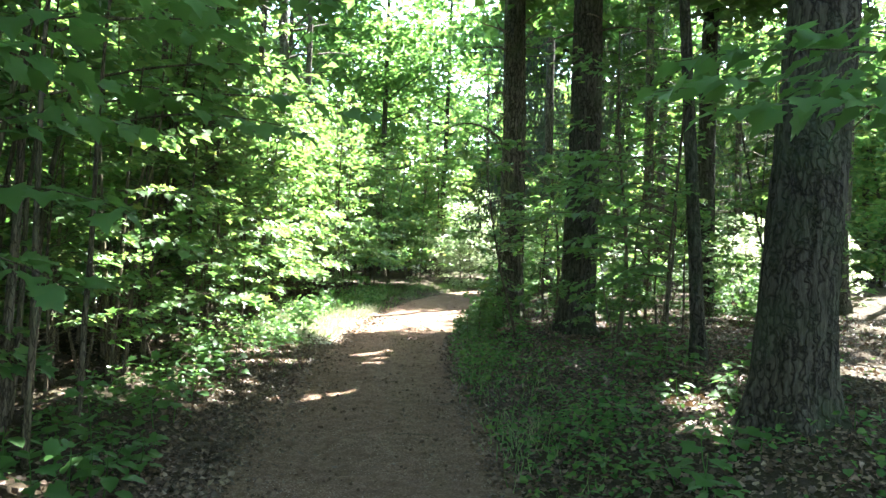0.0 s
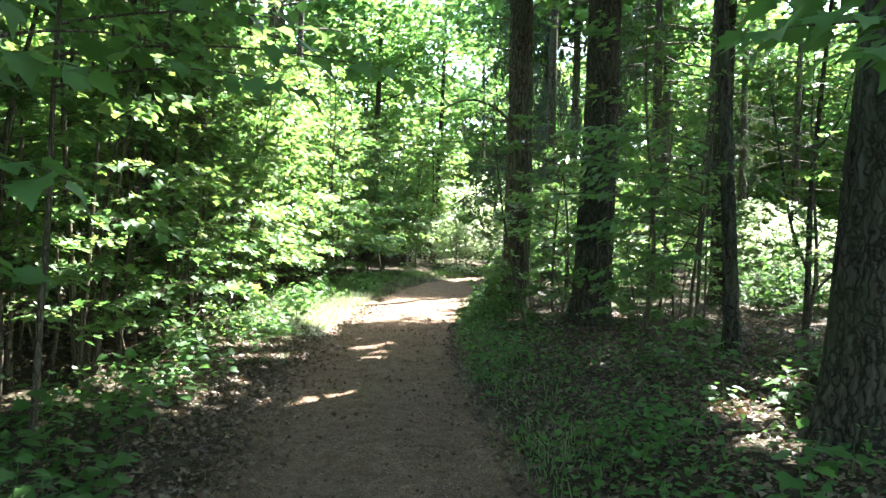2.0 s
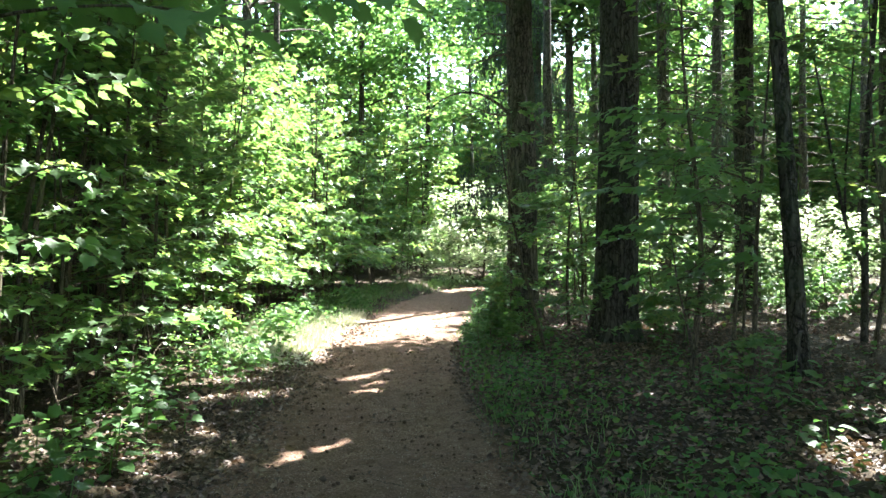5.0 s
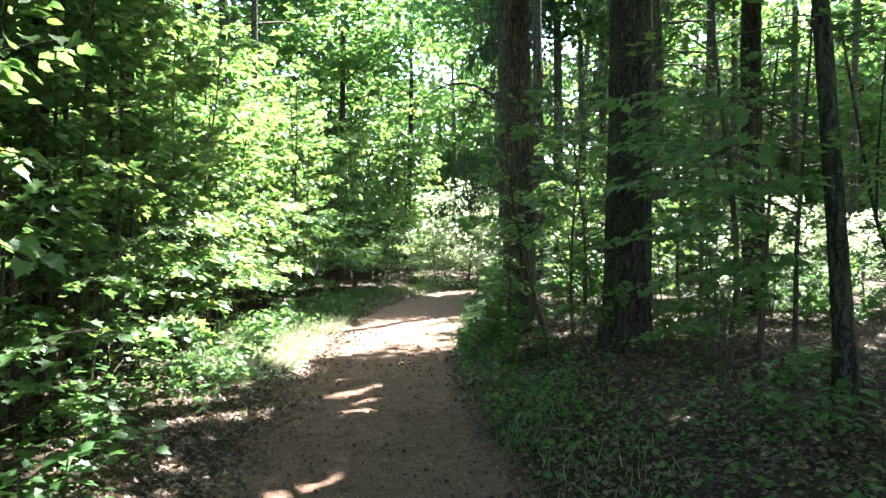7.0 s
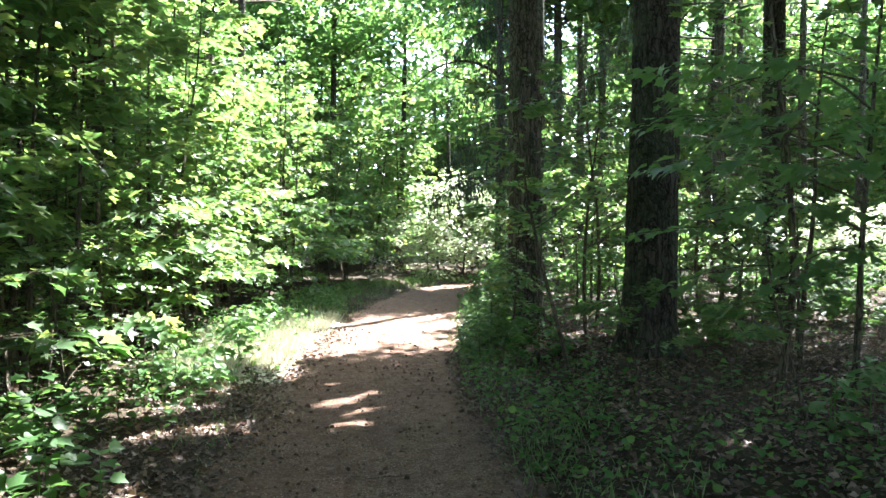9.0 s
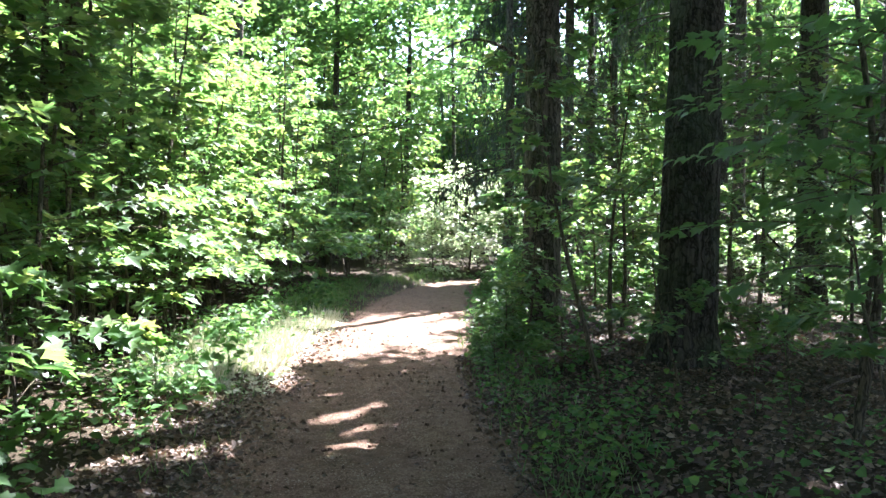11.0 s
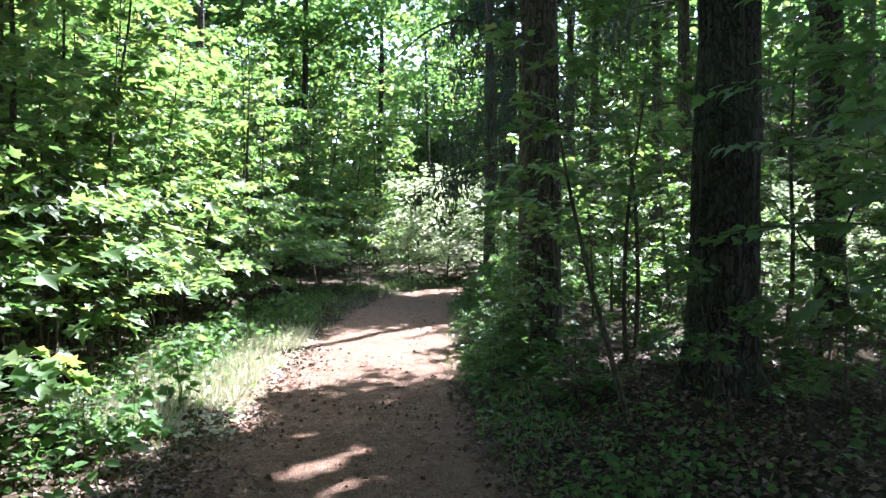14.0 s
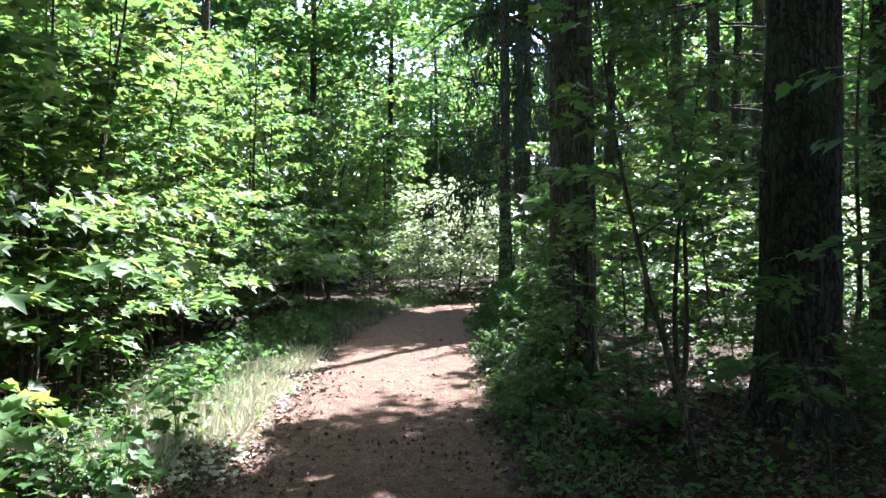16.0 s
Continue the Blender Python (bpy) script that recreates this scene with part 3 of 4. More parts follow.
# the rest of the wood
r = np.random.default_rng(5)
k = 0
for yy in np.arange(-12, 46, 5.0):
    for xx in np.arange(-21, 27, 5.0):
        x, y = xx + 3.2 * (r.random() - 0.5), yy + 3.2 * (r.random() - 0.5)
        k += 1
        if abs(x - float(path_x(y))) < 2.2 and y < 34 or (-4.6 < x < 7.5 and -3 < y < 18.5):
            continue
        if -3 < x < 1.5 and 27 < y < 34:
            continue
        if in_gap(np.array([[x, y, z] for z in np.arange(1, 17, 0.5)]), 1.2, SUN_PATCH[:3]).any():
            continue
        few = 1900 if y < -1 else 2600 if (1 < x < 12 and y > 23) else 1700 if (x > 6 and y > 15) else (1250 if x < -5 and y > 2 else 2400)
        tall_tree(x, y, 0.1 + 0.13 * r.random(), 14 + 5 * r.random(), (0.03 * r.standard_normal(), 0.03 * r.standard_normal()), 7.0, 4.0, few,
                  0.3, seed=100 + k, material=M_BARK_GREY if k % 3 else M_BARK, label="tall straight woodland tree with a shading crown" )


# undergrowth: young maples
NEAR = [sapling_meshes(20 + i, h, b, 38, sp, 0.15, "maple", lo) for i, (h, b, sp, lo) in enumerate(
    [(3.6, 15, 1.7, 0.2), (4.8, 19, 1.9, 0.18), (2.8, 12, 1.4, 0.24), (5.8, 22, 2.0, 0.22)])]
BACK = [sapling_meshes(40 + i, h, b, 34, sp, 0.15, "rough", lo) for i, (h, b, sp, lo) in enumerate(
    [(4.4, 20, 1.7, 0.2), (6.0, 26, 2.0, 0.25), (3.2, 15, 1.5, 0.15)])]
LOOSE = [sapling_meshes(60 + i, h, b, 38, sp, 0.095, "maple", lo) for i, (h, b, sp, lo) in enumerate(
    [(2.4, 10, 1.2, 0.3), (3.6, 13, 1.5, 0.35), (1.5, 8, 0.8, 0.3)])]

POLES = [sapling_meshes(70 + i, h, b, 16, sp, 0.14, "rough", lo, lean=0.07) for i, (h, b, sp, lo) in enumerate(
    [(5.0, 10, 1.0, 0.5), (6.2, 11, 1.2, 0.55), (3.8, 8, 0.8, 0.45)])]

r = np.random.default_rng(9)
for row, (dx, gap, kinds, tall) in enumerate([(-3.05, 1.9, NEAR, 0.8), (-4.2, 1.85, NEAR, 1.0), (-5.7, 2.6, BACK, 0.9), (-7.5, 2.8, BACK, 1.05), (-9.8, 2.4, BACK, 1.15)]):
    y = 0.6 + 0.4 * row
    while y < 28.5:
        x = float(path_x(y)) + dx + 0.5 * (r.random() - 0.5)
        sapling(kinds[r.integers(len(kinds))], x, y + 0.4 * (r.random() - 0.5), 360 * r.random(), tall * (0.8 + 0.35 * r.random()),
                "young maple with layered green leaves on thin stems")
        y += gap * (0.75 + 0.5 * r.random())

OVER = [sapling_meshes(75 + i, h, b, 46, sp, 0.165, "maple", lo, droop=0.09) for i, (h, b, sp, lo) in enumerate(
    [(4.4, 18, 2.1, 0.1), (5.2, 21, 2.3, 0.1), (3.6, 15, 1.9, 0.12)])]
for y in (7.5, 8.4, 9.4, 10.3, 11.3, 18.2, 19.0):
    sapling(LOOSE[2], float(path_x(y)) - 2.35 - 0.8 * r.random(), y, 360 * r.random(), 0.6 + 0.35 * r.random(), "low young maple on the verge")
for i, y in enumerate(np.arange(6.6, 21, 0.95)):
    sapling(LOOSE[i % 2], float(path_x(y)) - 2.75 - 0.55 * r.random(), y, 360 * r.random(), 0.66 + 0.25 * r.random(), "thin young maple with loose sprays of leaves")
for i in range(26):
    y = 6 + 17 * r.random()
    sapling(LOOSE[(0, 2, 2)[i % 3]], float(path_x(y)) - 3.5 - 2.2 * r.random(), y, 360 * r.random(), 0.75 + 0.35 * r.random(), "low young maple under the taller saplings")
for i, y in enumerate(np.arange(10.6, 25, 1.3)):
    sapling(OVER[i % 3], float(path_x(y)) - 3.1 - 0.5 * r.random(), y + 0.4 * r.random(), 360 * r.random(), 0.9 + 0.2 * r.random(),
            "young maple leaning over the verge with broad layered leaves")
for i in range(64):
    y = 2.2 + 24 * r.random()
    sapling(POLES[r.integers(3)], float(path_x(y)) - 2.7 - 3.4 * r.random(), y, 360 * r.random(), 0.8 + 0.4 * r.random(),
            "thin bare-stemmed young tree with leaves high up", "thin_sapling")
for i in range(26):
    y = 3.0 + 12 * r.random()
    sapling(POLES[r.integers(3)], float(path_x(y)) - 2.6 - 0.9 * r.random(), y, 360 * r.random(), 0.75 + 0.35 * r.random(),
            "thin bare-stemmed young tree with leaves high up", "thin_sapling")
for i in range(16):
    sapling(BACK[r.integers(3)], -8.5 + 8.2 * r.random(), 29 + 4.5 * r.random(), 360 * r.random(), 0.8 + 0.4 * r.random(), "young maple at the far bend of the path")
for x, y, k, sc in ((1.7, 10.9, 2, 0.8), (1.0, 14.3, 2, 1.1), (2.1, 13.9, 1, 1.0), (4.3, 8.4, 0, 1.1),
                    (3.9, 14.6, 1, 1.1), (2.9, 16.8, 0, 1.2), (1.9, 17.4, 2, 1.1)):
    sapling(LOOSE[k], x, y, 70 * x + 50 * y, sc, "thin young maple with loose sprays of leaves")

placed = 0
while placed < 34:
    x, y = 1.6 + 11 * r.random() ** 1.3, 3.5 + 27 * r.random()
    if x - float(path_x(y)) < 1.7 or (x < 6 and y < 7) or (x > 5.8 and 13 < y < 25):
        continue
    if y < 26 and in_gap(np.array([[x + dx, y + dy, z] for z in (0.8, 1.8, 2.8, 3.8) for dx, dy in ((0, 0), (0.9, 0), (-0.9, 0), (0, 0.9), (0, -0.9))]))[:].sum() > 3:
        continue
    sapling(LOOSE[r.integers(3)], x, y, 360 * r.random(), 0.75 + 0.5 * r.random(), "thin young maple with loose sprays of leaves")
    placed += 1
for i in range(44):
    x, y = -14 + 34 * r.random(), 33 + 9 * r.random()
    if 1 < x < 9 and y < 41:
        continue
    sapling(BACK[r.integers(3)], x, y, 360 * r.random(), 0.9 + 0.6 * r.random(), "young maple at the far bend of the path")


for i, (x, y, sc) in enumerate(((2.75, 17.3, 0.72), (3.7, 16.5, 0.66), (4.7, 18.2, 0.75), (2.5, 19.4, 0.7), (3.5, 20.6, 0.8), (5.3, 17.2, 0.62), (4.0, 13.4, 0.5), (3.1, 13.2, 0.42), (4.9, 13.9, 0.55))):
    sapling(NEAR[i % 3], x, y, 100 * i, sc, "young maple with bright layered leaves behind the trunks")

# slim dark stem that leans towards the path, with light green leaves near its top
sapling(sapling_meshes(81, 3.3, 11, 26, 1.0, 0.12, "maple", 0.45, toward=(-0.25, 0.0, 1.0)), 1.25, 11.6, 0, 1.0,
        "slim dark-stemmed sapling leaning to the path")
sapling(LOOSE[1], 4.6, 10.4, 40, 1.1, "thin forked young maple on the bank")


# ---- large leaves close to the walk, each one a part ----
BIG_LEAVES = []
for i in range(4):
    pts, tris = SHAPES["broad"]
    q = pts * (0.9 + 0.1 * i)
    q[:, 2] += 0.05 * np.sin(3 * q[:, 0] + i) - 0.12 * i * q[:, 1] ** 2 * 0.4
    BIG_LEAVES.append(mesh_of("leaf", q, tris, M_CANOPY, True))


def set_leaf(parent, at, axis, normal, size, which, name="leaf", meshes=None):
    a = Vector(axis).normalized()
    rr = a.cross(Vector(normal)).normalized()
    n = rr.cross(a)
    ob = part(name, (meshes or BIG_LEAVES)[which], parent)
    m = Matrix((rr, a, n)).transposed().to_4x4()
    ob.matrix_basis = Matrix.Translation(at) @ m @ Matrix.Diagonal((size, size, size, 1))
    return ob


def reaching_sapling(x, y, boughs, seed, leaf=0.15, count=20, height=3.6):
    """A young maple whose long boughs reach over the path; their leaves hang singly."""
    r = np.random.default_rng(seed)
    z0 = float(ground_z(x, y))
    s = new("maple_sapling")
    s.location = (x, y, z0)
    tagged(s, "young maple reaching over the path with broad leaves", "sapling", "young maples of the undergrowth")
    stem = limb_path(r, (0, 0, -0.15), (0.02, 0, 1), height, 0, 9, 0.03)
    part("stem", mesh_of("stem", *tube(stem, np.linspace(0.03, 0.008, 9), 8), M_STEM, True), s)
    for (zb, tx, ty, tz) in boughs:
        a = np.array([np.interp(zb, stem[:, 2], stem[:, 0]), np.interp(zb, stem[:, 2], stem[:, 1]), zb])
        b = np.array([tx - x, ty - y, tz - z0])
        u = np.linspace(0, 1, 9)[:, None]
        pts = a + (b - a) * u + np.array([0, 0, 0.25]) * (u * (1 - u) * 4) * 0.5
        part("bough", mesh_of("bough", *tube(pts, np.linspace(0.012, 0.002, 9), 5), M_STEM, True), s)
        tip = unit(b - a)
        side = unit(np.cross(tip, [0, 0, 1.0]))
        for k in range(count):
            w = 0.3 + 0.7 * (k + r.random()) / count
            lat = (0.28 * (1.15 - w) + 0.05) * (1 if k % 2 else -1) * (0.3 + r.random())
            c = np.array([np.interp(w * 8, np.arange(9), pts[:, q]) for q in range(3)]) + side * lat + np.array([0, 0, -0.04 * r.random()])
            ax = tip * 0.9 + side * math.copysign(0.6, lat) + 0.25 * r.standard_normal(3) + np.array([0, 0, -0.3])
            set_leaf(s, c, ax, np.array([0, 0, 1.0]) + 0.3 * r.standard_normal(3), leaf * (0.7 + 0.5 * r.random()), int(r.integers(4)))
    return s


reaching_sapling(3.2, 4.3, [(2.2, 1.15, 4.1, 2.5), (2.4, 1.35, 4.4, 2.75), (2.0, 1.4, 3.8, 2.35), (2.5, 1.7, 4.3, 2.85), (2.2, 1.25, 4.5, 2.6)], 201, 0.15, 26)
reaching_sapling(-2.9, 5.9, [(2.6, -0.32, 5.4, 2.52), (2.4, -0.9, 5.0, 2.35), (2.8, -0.8, 6.3, 3.0)], 202, 0.14, 18, 4.2)
reaching_sapling(-3.0, 4.0, [(1.6, -1.4, 3.35, 1.72), (1.9, -1.6, 3.9, 2.2), (1.3, -1.75, 3.5, 1.35), (2.2, -1.5, 3.0, 2.5)], 203, 0.15, 18, 3.8)
reaching_sapling(-2.7, 2.2, [(2.5, -0.95, 3.0, 2.55), (2.8, -1.2, 3.5, 2.85), (2.2, -1.5, 3.2, 2.25), (2.9, -0.7, 3.3, 2.95), (3.1, -1.6, 3.9, 3.1)], 205, 0.13, 26, 4.2)
reaching_sapling(-2.8, 5.0, [(2.9, -1.3, 5.2, 3.05), (2.5, -1.6, 5.6, 2.6), (3.3, -0.9, 5.7, 3.45), (3.0, -1.7, 6.3, 3.2), (3.4, -1.9, 5.2, 3.5)], 206, 0.13, 26, 4.6)
reaching_sapling(2.9, 9.6, [(1.6, 1.05, 8.9, 2.05), (1.9, 1.15, 9.4, 2.4), (2.3, 1.5, 8.6, 2.65), (1.4, 1.3, 8.7, 1.7), (2.5, 1.2, 9.9, 2.85), (1.2, 2.0, 9.0, 1.25), (2.2, 1.7, 9.2, 2.3), (1.7, 1.9, 8.5, 1.95)], 207, 0.105, 36, 3.6)
reaching_sapling(3.4, 11.2, [(1.7, 1.45, 10.6, 2.15), (2.2, 1.6, 11.2, 2.6), (1.3, 1.4, 10.9, 1.55), (2.6, 1.8, 10.6, 3.0), (1.0, 1.8, 10.6, 1.1), (1.9, 1.9, 10.2, 2.4), (1.5, 2.1, 10.1, 1.8)], 208, 0.105, 32, 3.8)
reaching_sapling(-3.4, 7.6, [(1.8, -2.3, 6.9, 2.0), (2.3, -2.2, 7.4, 2.7), (1.4, -2.5, 7.3, 1.5)], 204, 0.115, 18, 3.8)


# ---- shrubs at the path's edge ----
SHRUBS = [sapling_meshes(90 + i, h, 14, 28, sp, 0.085, "rough", 0.05, M_HERB, 0.02, 0.15) for i, (h, sp) in enumerate([(0.8, 0.6), (1.1, 0.7), (0.6, 0.55)])]
r = np.random.default_rng(31)


def shrub(x, y, scale, label):
    s = sapling(SHRUBS[r.integers(3)], x, y, 360 * r.random(), scale, label, "low_shrub", "low shrubs beside the path")
    return tagged(s, category="shrub")


for y in np.arange(12.6, 27, 0.62):
    for k in range(2 if y > 14 else 1):
        x = float(path_x(y)) + 1.3 + 0.75 * r.random() + 0.4 * k
        shrub(x, y + 0.3 * r.random(), 0.45 + 0.5 * r.random(), "low leafy shrub at the edge of the path")
for i in range(22):
    shrub(3.0 + 5 * r.random(), 13 + 11 * r.random(), 0.8 + 0.6 * r.random(), "low leafy shrub under the trees")
for y in np.arange(12, 27, 1.2):
    shrub(float(path_x(y)) - 1.9 - 0.5 * r.random(), y, 0.3 + 0.28 * r.random(), "low leafy shrub on the sunny verge")
BUSH = [sapling_meshes(97 + i, 1.1, 22, 40, 0.75, 0.06, "rough", 0.03, M_SUNLIT_BUSH, 0.02, 0.2) for i in range(2)]
for x, y, sc in ((0.8, 30.4, 1.8), (2.0, 30.7, 2.6), (3.1, 31.3, 2.4), (-0.2, 31.2, 1.6), (1.3, 31.7, 2.9), (2.6, 32.2, 3.1)):
    b = sapling(BUSH[r.integers(2)], x, y, 360 * r.random(), sc, "dense sunlit bush at the bend of the path", "leafy_bush", "bushes at the bend")
    tagged(b, category="bush")
# added pale bushes stand in for the brightness of the sunlit clearing
for x, y, sc in ((8.6, 20.2, 1.5), (9.6, 21.4, 1.9), (10.6, 20.6, 1.6), (9.2, 23.2, 2.1), (11.2, 22.6, 1.8), (10.2, 24.4, 2.2)):
    b = sapling(BUSH[r.integers(2)], x, y, 360 * r.random(), sc, "pale leafy bush added to brighten the clearing", "leafy_bush", "bushes in the clearing")
    tagged(b, category="bush")



# ---- spruces behind the trunks ----
def spruce(x, y, height, seed, low=3.0):
    r = np.random.default_rng(seed)
    z0 = float(ground_z(x, y))
    s = new("spruce_tree")
    s.location = (x, y, z0)
    tagged(s, "dark spruce with drooping needle branches", "tree", "spruces of the wood")
    part("trunk", trunk_mesh("trunk", height, 0.17, 0.03, (0, 0), M_BARK_GREY, 14, 0.05, 0.3, seed, 0.4), s)
    cs, axs, boughs = [], [], []
    z = low
    while z < height - 0.5:
        ln = 2.3 * (1 - (z - low) / (height - low)) ** 0.8 + 0.3
        for k in range(3):
            a = r.random() * 6.28
            pts = limb_path(r, (0, 0, z), (math.cos(a), math.sin(a), 0.05), ln, 0.09, 7, 0.06)
            if in_gap(pts + np.array([x, y, z0]), 1.0, SUN_PATCH[:3]).any():
                continue
            boughs.append(tube(pts, np.linspace(0.025, 0.004, 7), 4))
            n = int(9 * ln) + 3
            u = 0.12 + 0.88 * r.random(n)
            b = np.stack([np.interp(u * 6, np.arange(7), pts[:, q]) for q in range(3)], 1) + 0.05 * r.standard_normal((n, 3))
            drop = (0.25 + 0.6 * r.random(n)) * min(1.0, ln / 1.4)
            for k in range(6):
                cs.append(b + 0.018 * r.standard_normal((n, 3)) - np.array([0, 0, 1.0]) * (drop * k / 6)[:, None])
                axs.append(np.array([0, 0, -1.0]) + 0.28 * r.standard_normal((n, 3)))
        z += 0.5
    tagged(part("branchwork", mesh_of("branchwork", *joined(boughs), M_BARK_GREY, True), s), kind="stuff")
    c, ax = np.concatenate(cs), np.concatenate(axs)
    keep = ~in_gap(c + np.array([x, y, z0]))
    c, ax = c[keep], ax[keep]
    v, f = leaf_arrays(c, ax, r.standard_normal((len(c), 3)), 0.12 + 0.1 * r.random(len(c)), "needle")
    tagged(part("needles", mesh_of("needles", v, f, M_NEEDLE), s, "hanging dark green needles"), kind="stuff")


spruce(3.2, 22.8, 17, 309, 2.9)
spruce(2.7, 26.3, 16, 301, 3.4)
spruce(5.6, 20.4, 15, 302, 3.4)
spruce(12.6, 27.0, 15, 303, 3.2)
spruce(4.0, 29.5, 17, 305, 3.2)
spruce(7.2, 31.0, 18, 307, 3.0)
spruce(11.5, 29.0, 17, 308, 3.0)



# ---- dense far edge of the wood ----
def far_tree_meshes(seed, height, wide, leaves, leaf):
    r = np.random.default_rng(seed)
    stem = limb_path(r, (0, 0, -0.2), (0, 0, 1), height * 0.95, 0, 8, 0.04)
    limbs, cents = [], []
    for k in range(22):
        z = height * (0.06 + 0.88 * (k + r.random()) / 22)
        a = k * 2.4
        ln = wide * math.sin(math.pi * min(1, 0.25 + 0.75 * z / height)) ** 0.7 * (0.7 + 0.5 * r.random()) + 0.3
        p0 = np.array([np.interp(z, stem[:, 2], stem[:, q]) for q in range(3)])
        pts = limb_path(r, p0, (math.cos(a), math.sin(a), 0.3), ln, 0.03)
        limbs.append(tube(pts, np.linspace(0.03, 0.006, 7), 3))
        cents += [pts[q] for q in (2, 3, 4, 5, 6)]
    cents = np.array(cents)
    c = cents[r.integers(0, len(cents), leaves)] + r.standard_normal((leaves, 3)) * [0.42, 0.42, 0.2]
    v, f = leaf_arrays(c, r.standard_normal((leaves, 3)) * [1, 1, 0.4], np.array([0, 0, 1.0]) + 0.4 * r.standard_normal((leaves, 3)), leaf * (0.6 + 0.7 * r.random(leaves)), "plain")
    lv, lf = joined(limbs)
    return (mesh_of("trunk", *tube(stem, np.linspace(0.12, 0.03, 8), 8), M_BARK_GREY, True), [mesh_of("limbs", lv, lf, M_BARK_GREY, True)], mesh_of("crown", v, f, M_FAR))


FAR = [far_tree_meshes(400 + i, h, w, n, 0.28) for i, (h, w, n) in enumerate([(7.0, 2.2, 2000), (10.0, 2.6, 2500), (4.0, 1.9, 1600)])]
FAR += [far_tree_meshes(410 + i, h, w, n, 0.3) for i, (h, w, n) in enumerate([(8.0, 2.6, 2000), (10.0, 3.0, 2400)])]


def far_tree(kind, x, y, turn, scale):
    t = new("leafy_tree")
    t.matrix_basis = pose(x, y, float(ground_z(x, y)) - 0.02, 0, 0, turn) @ Matrix.Diagonal((scale, scale, scale, 1))
    tagged(t, "leafy bright green tree closing off the wood", "tree", "leafy trees in the depth of the wood")
    part("trunk", FAR[kind][0], t)
    tagged(part("branchwork", FAR[kind][1][0], t), kind="stuff")
    tagged(part("crown", FAR[kind][2], t), kind="stuff")


for i, (x, y, sc) in enumerate(((-8.6, 14.5, 1.0), (-10.5, 18.5, 1.15), (-7.4, 21.5, 1.05), (-11.0, 24.0, 1.2), (-8.8, 31.0, 1.2),
                                (-12.5, 11.0, 1.1), (-9.6, 7.5, 1.0), (-12.0, 30.0, 1.3))):
    far_tree(i % 2, x, y, 77 * i, sc)
r = np.random.default_rng(41)
for i in range(34):
    x = -16 + 40 * (i + r.random()) / 34
    far_tree(int(r.integers(3)), x, (9 if 1 < x < 10 else 0) + 36 + 8 * r.random(), 360 * r.random(), 0.9 + 0.5 * r.random())
for i in range(14):
    far_tree(int(r.integers(3)), 16 + 8 * r.random(), 6 + 28 * (i + r.random()) / 14, 360 * r.random(), 0.8 + 0.4 * r.random())
# unseen screen of trees behind the camera, added to cut the skylight
for i in range(9):
    far_tree(1, -15 + 30 * (i + r.random()) / 9, -9 - 5 * r.random(), 360 * r.random(), 1.0 + 0.3 * r.random())
for i in range(12):
    far_tree(int(r.integers(3)), -13 - 6 * r.random(), 2 + 34 * (i + r.random()) / 12, 360 * r.random(), 0.8 + 0.4 * r.random())
for i in range(44):
    a = radians(-48 + 96 * (i + r.random()) / 44)
    d = 52 + 14 * r.random()
    far_tree(3 + int(r.integers(2)), d * math.sin(a), d * math.cos(a), 360 * r.random(), 1.5 + 0.5 * r.random())


# ---- seedlings and herbs on the verges ----
def seedling(x, y, turn, scale, kind):
    return copy_thing(SEEDLINGS[kind], pose(x, y, float(ground_z(x, y)) - 0.01, 0, 0, turn) @ Matrix.Diagonal((scale, scale, scale, 1)))


HERB_LEAVES = []
for i, kind in enumerate(("broad", "oval", "broad", "oval")):
    pts, tris = SHAPES[kind]
    q = pts.copy()
    q[:, 2] += 0.04 * np.cos(4 * q[:, 0] + i)
    HERB_LEAVES.append(mesh_of("leaf", q, tris, M_HERB, True))

SEEDLINGS = []
r = np.random.default_rng(51)
for kind in range(4):
    s = new("seedling")
    s.location = [(-2.1, 5.2, 0), (1.6, 6.2, 0), (-2.3, 6.4, 0), (2.1, 7.2, 0)][kind]
    s.location.z = float(ground_z(s.location.x, s.location.y)) - 0.01
    tagged(s, "small green maple seedling" if kind % 2 == 0 else "low broad-leaved green herb", "plant", "seedlings on the verge")
    h = (0.34, 0.26, 0.5, 0.2)[kind]
    stem = limb_path(r, (0, 0, -0.03), (0.1, 0.05, 1), h, 0, 6, 0.06)
    part("stem", mesh_of("stem", *tube(stem, np.linspace(0.005, 0.002, 6), 5), M_HERB, True), s)
    for k in range((11, 9, 13, 8)[kind]):
        a = k * 2.4 + 0.5 * r.random()
        u = 0.35 + 0.65 * k / 10
        at = np.array([np.interp(u * 5, np.arange(6), stem[:, q]) for q in range(3)])
        out = np.array([math.cos(a), math.sin(a), 0.0])
        at = at + out * 0.06
        set_leaf(s, at, out + np.array([0, 0, -0.15 + 0.3 * r.random()]), np.array([0, 0, 1.0]) + 0.25 * r.standard_normal(3), 0.075 + 0.06 * r.random(),
                 int(r.integers(2)) * 2 + (0 if kind % 2 == 0 else 1), "leaf", HERB_LEAVES)
    SEEDLINGS.append(s)
for i in range(165):
    y = 3.2 + 15 * r.random() ** 1.2
    if i % 3 == 2:
        x = float(path_x(y)) + 1.5 + 3.4 * r.random()
    else:
        x = float(path_x(y)) - 1.6 - 1.1 * r.random()
    seedling(x, y, 360 * r.random(), 0.7 + 0.7 * r.random(), int(r.integers(4)))
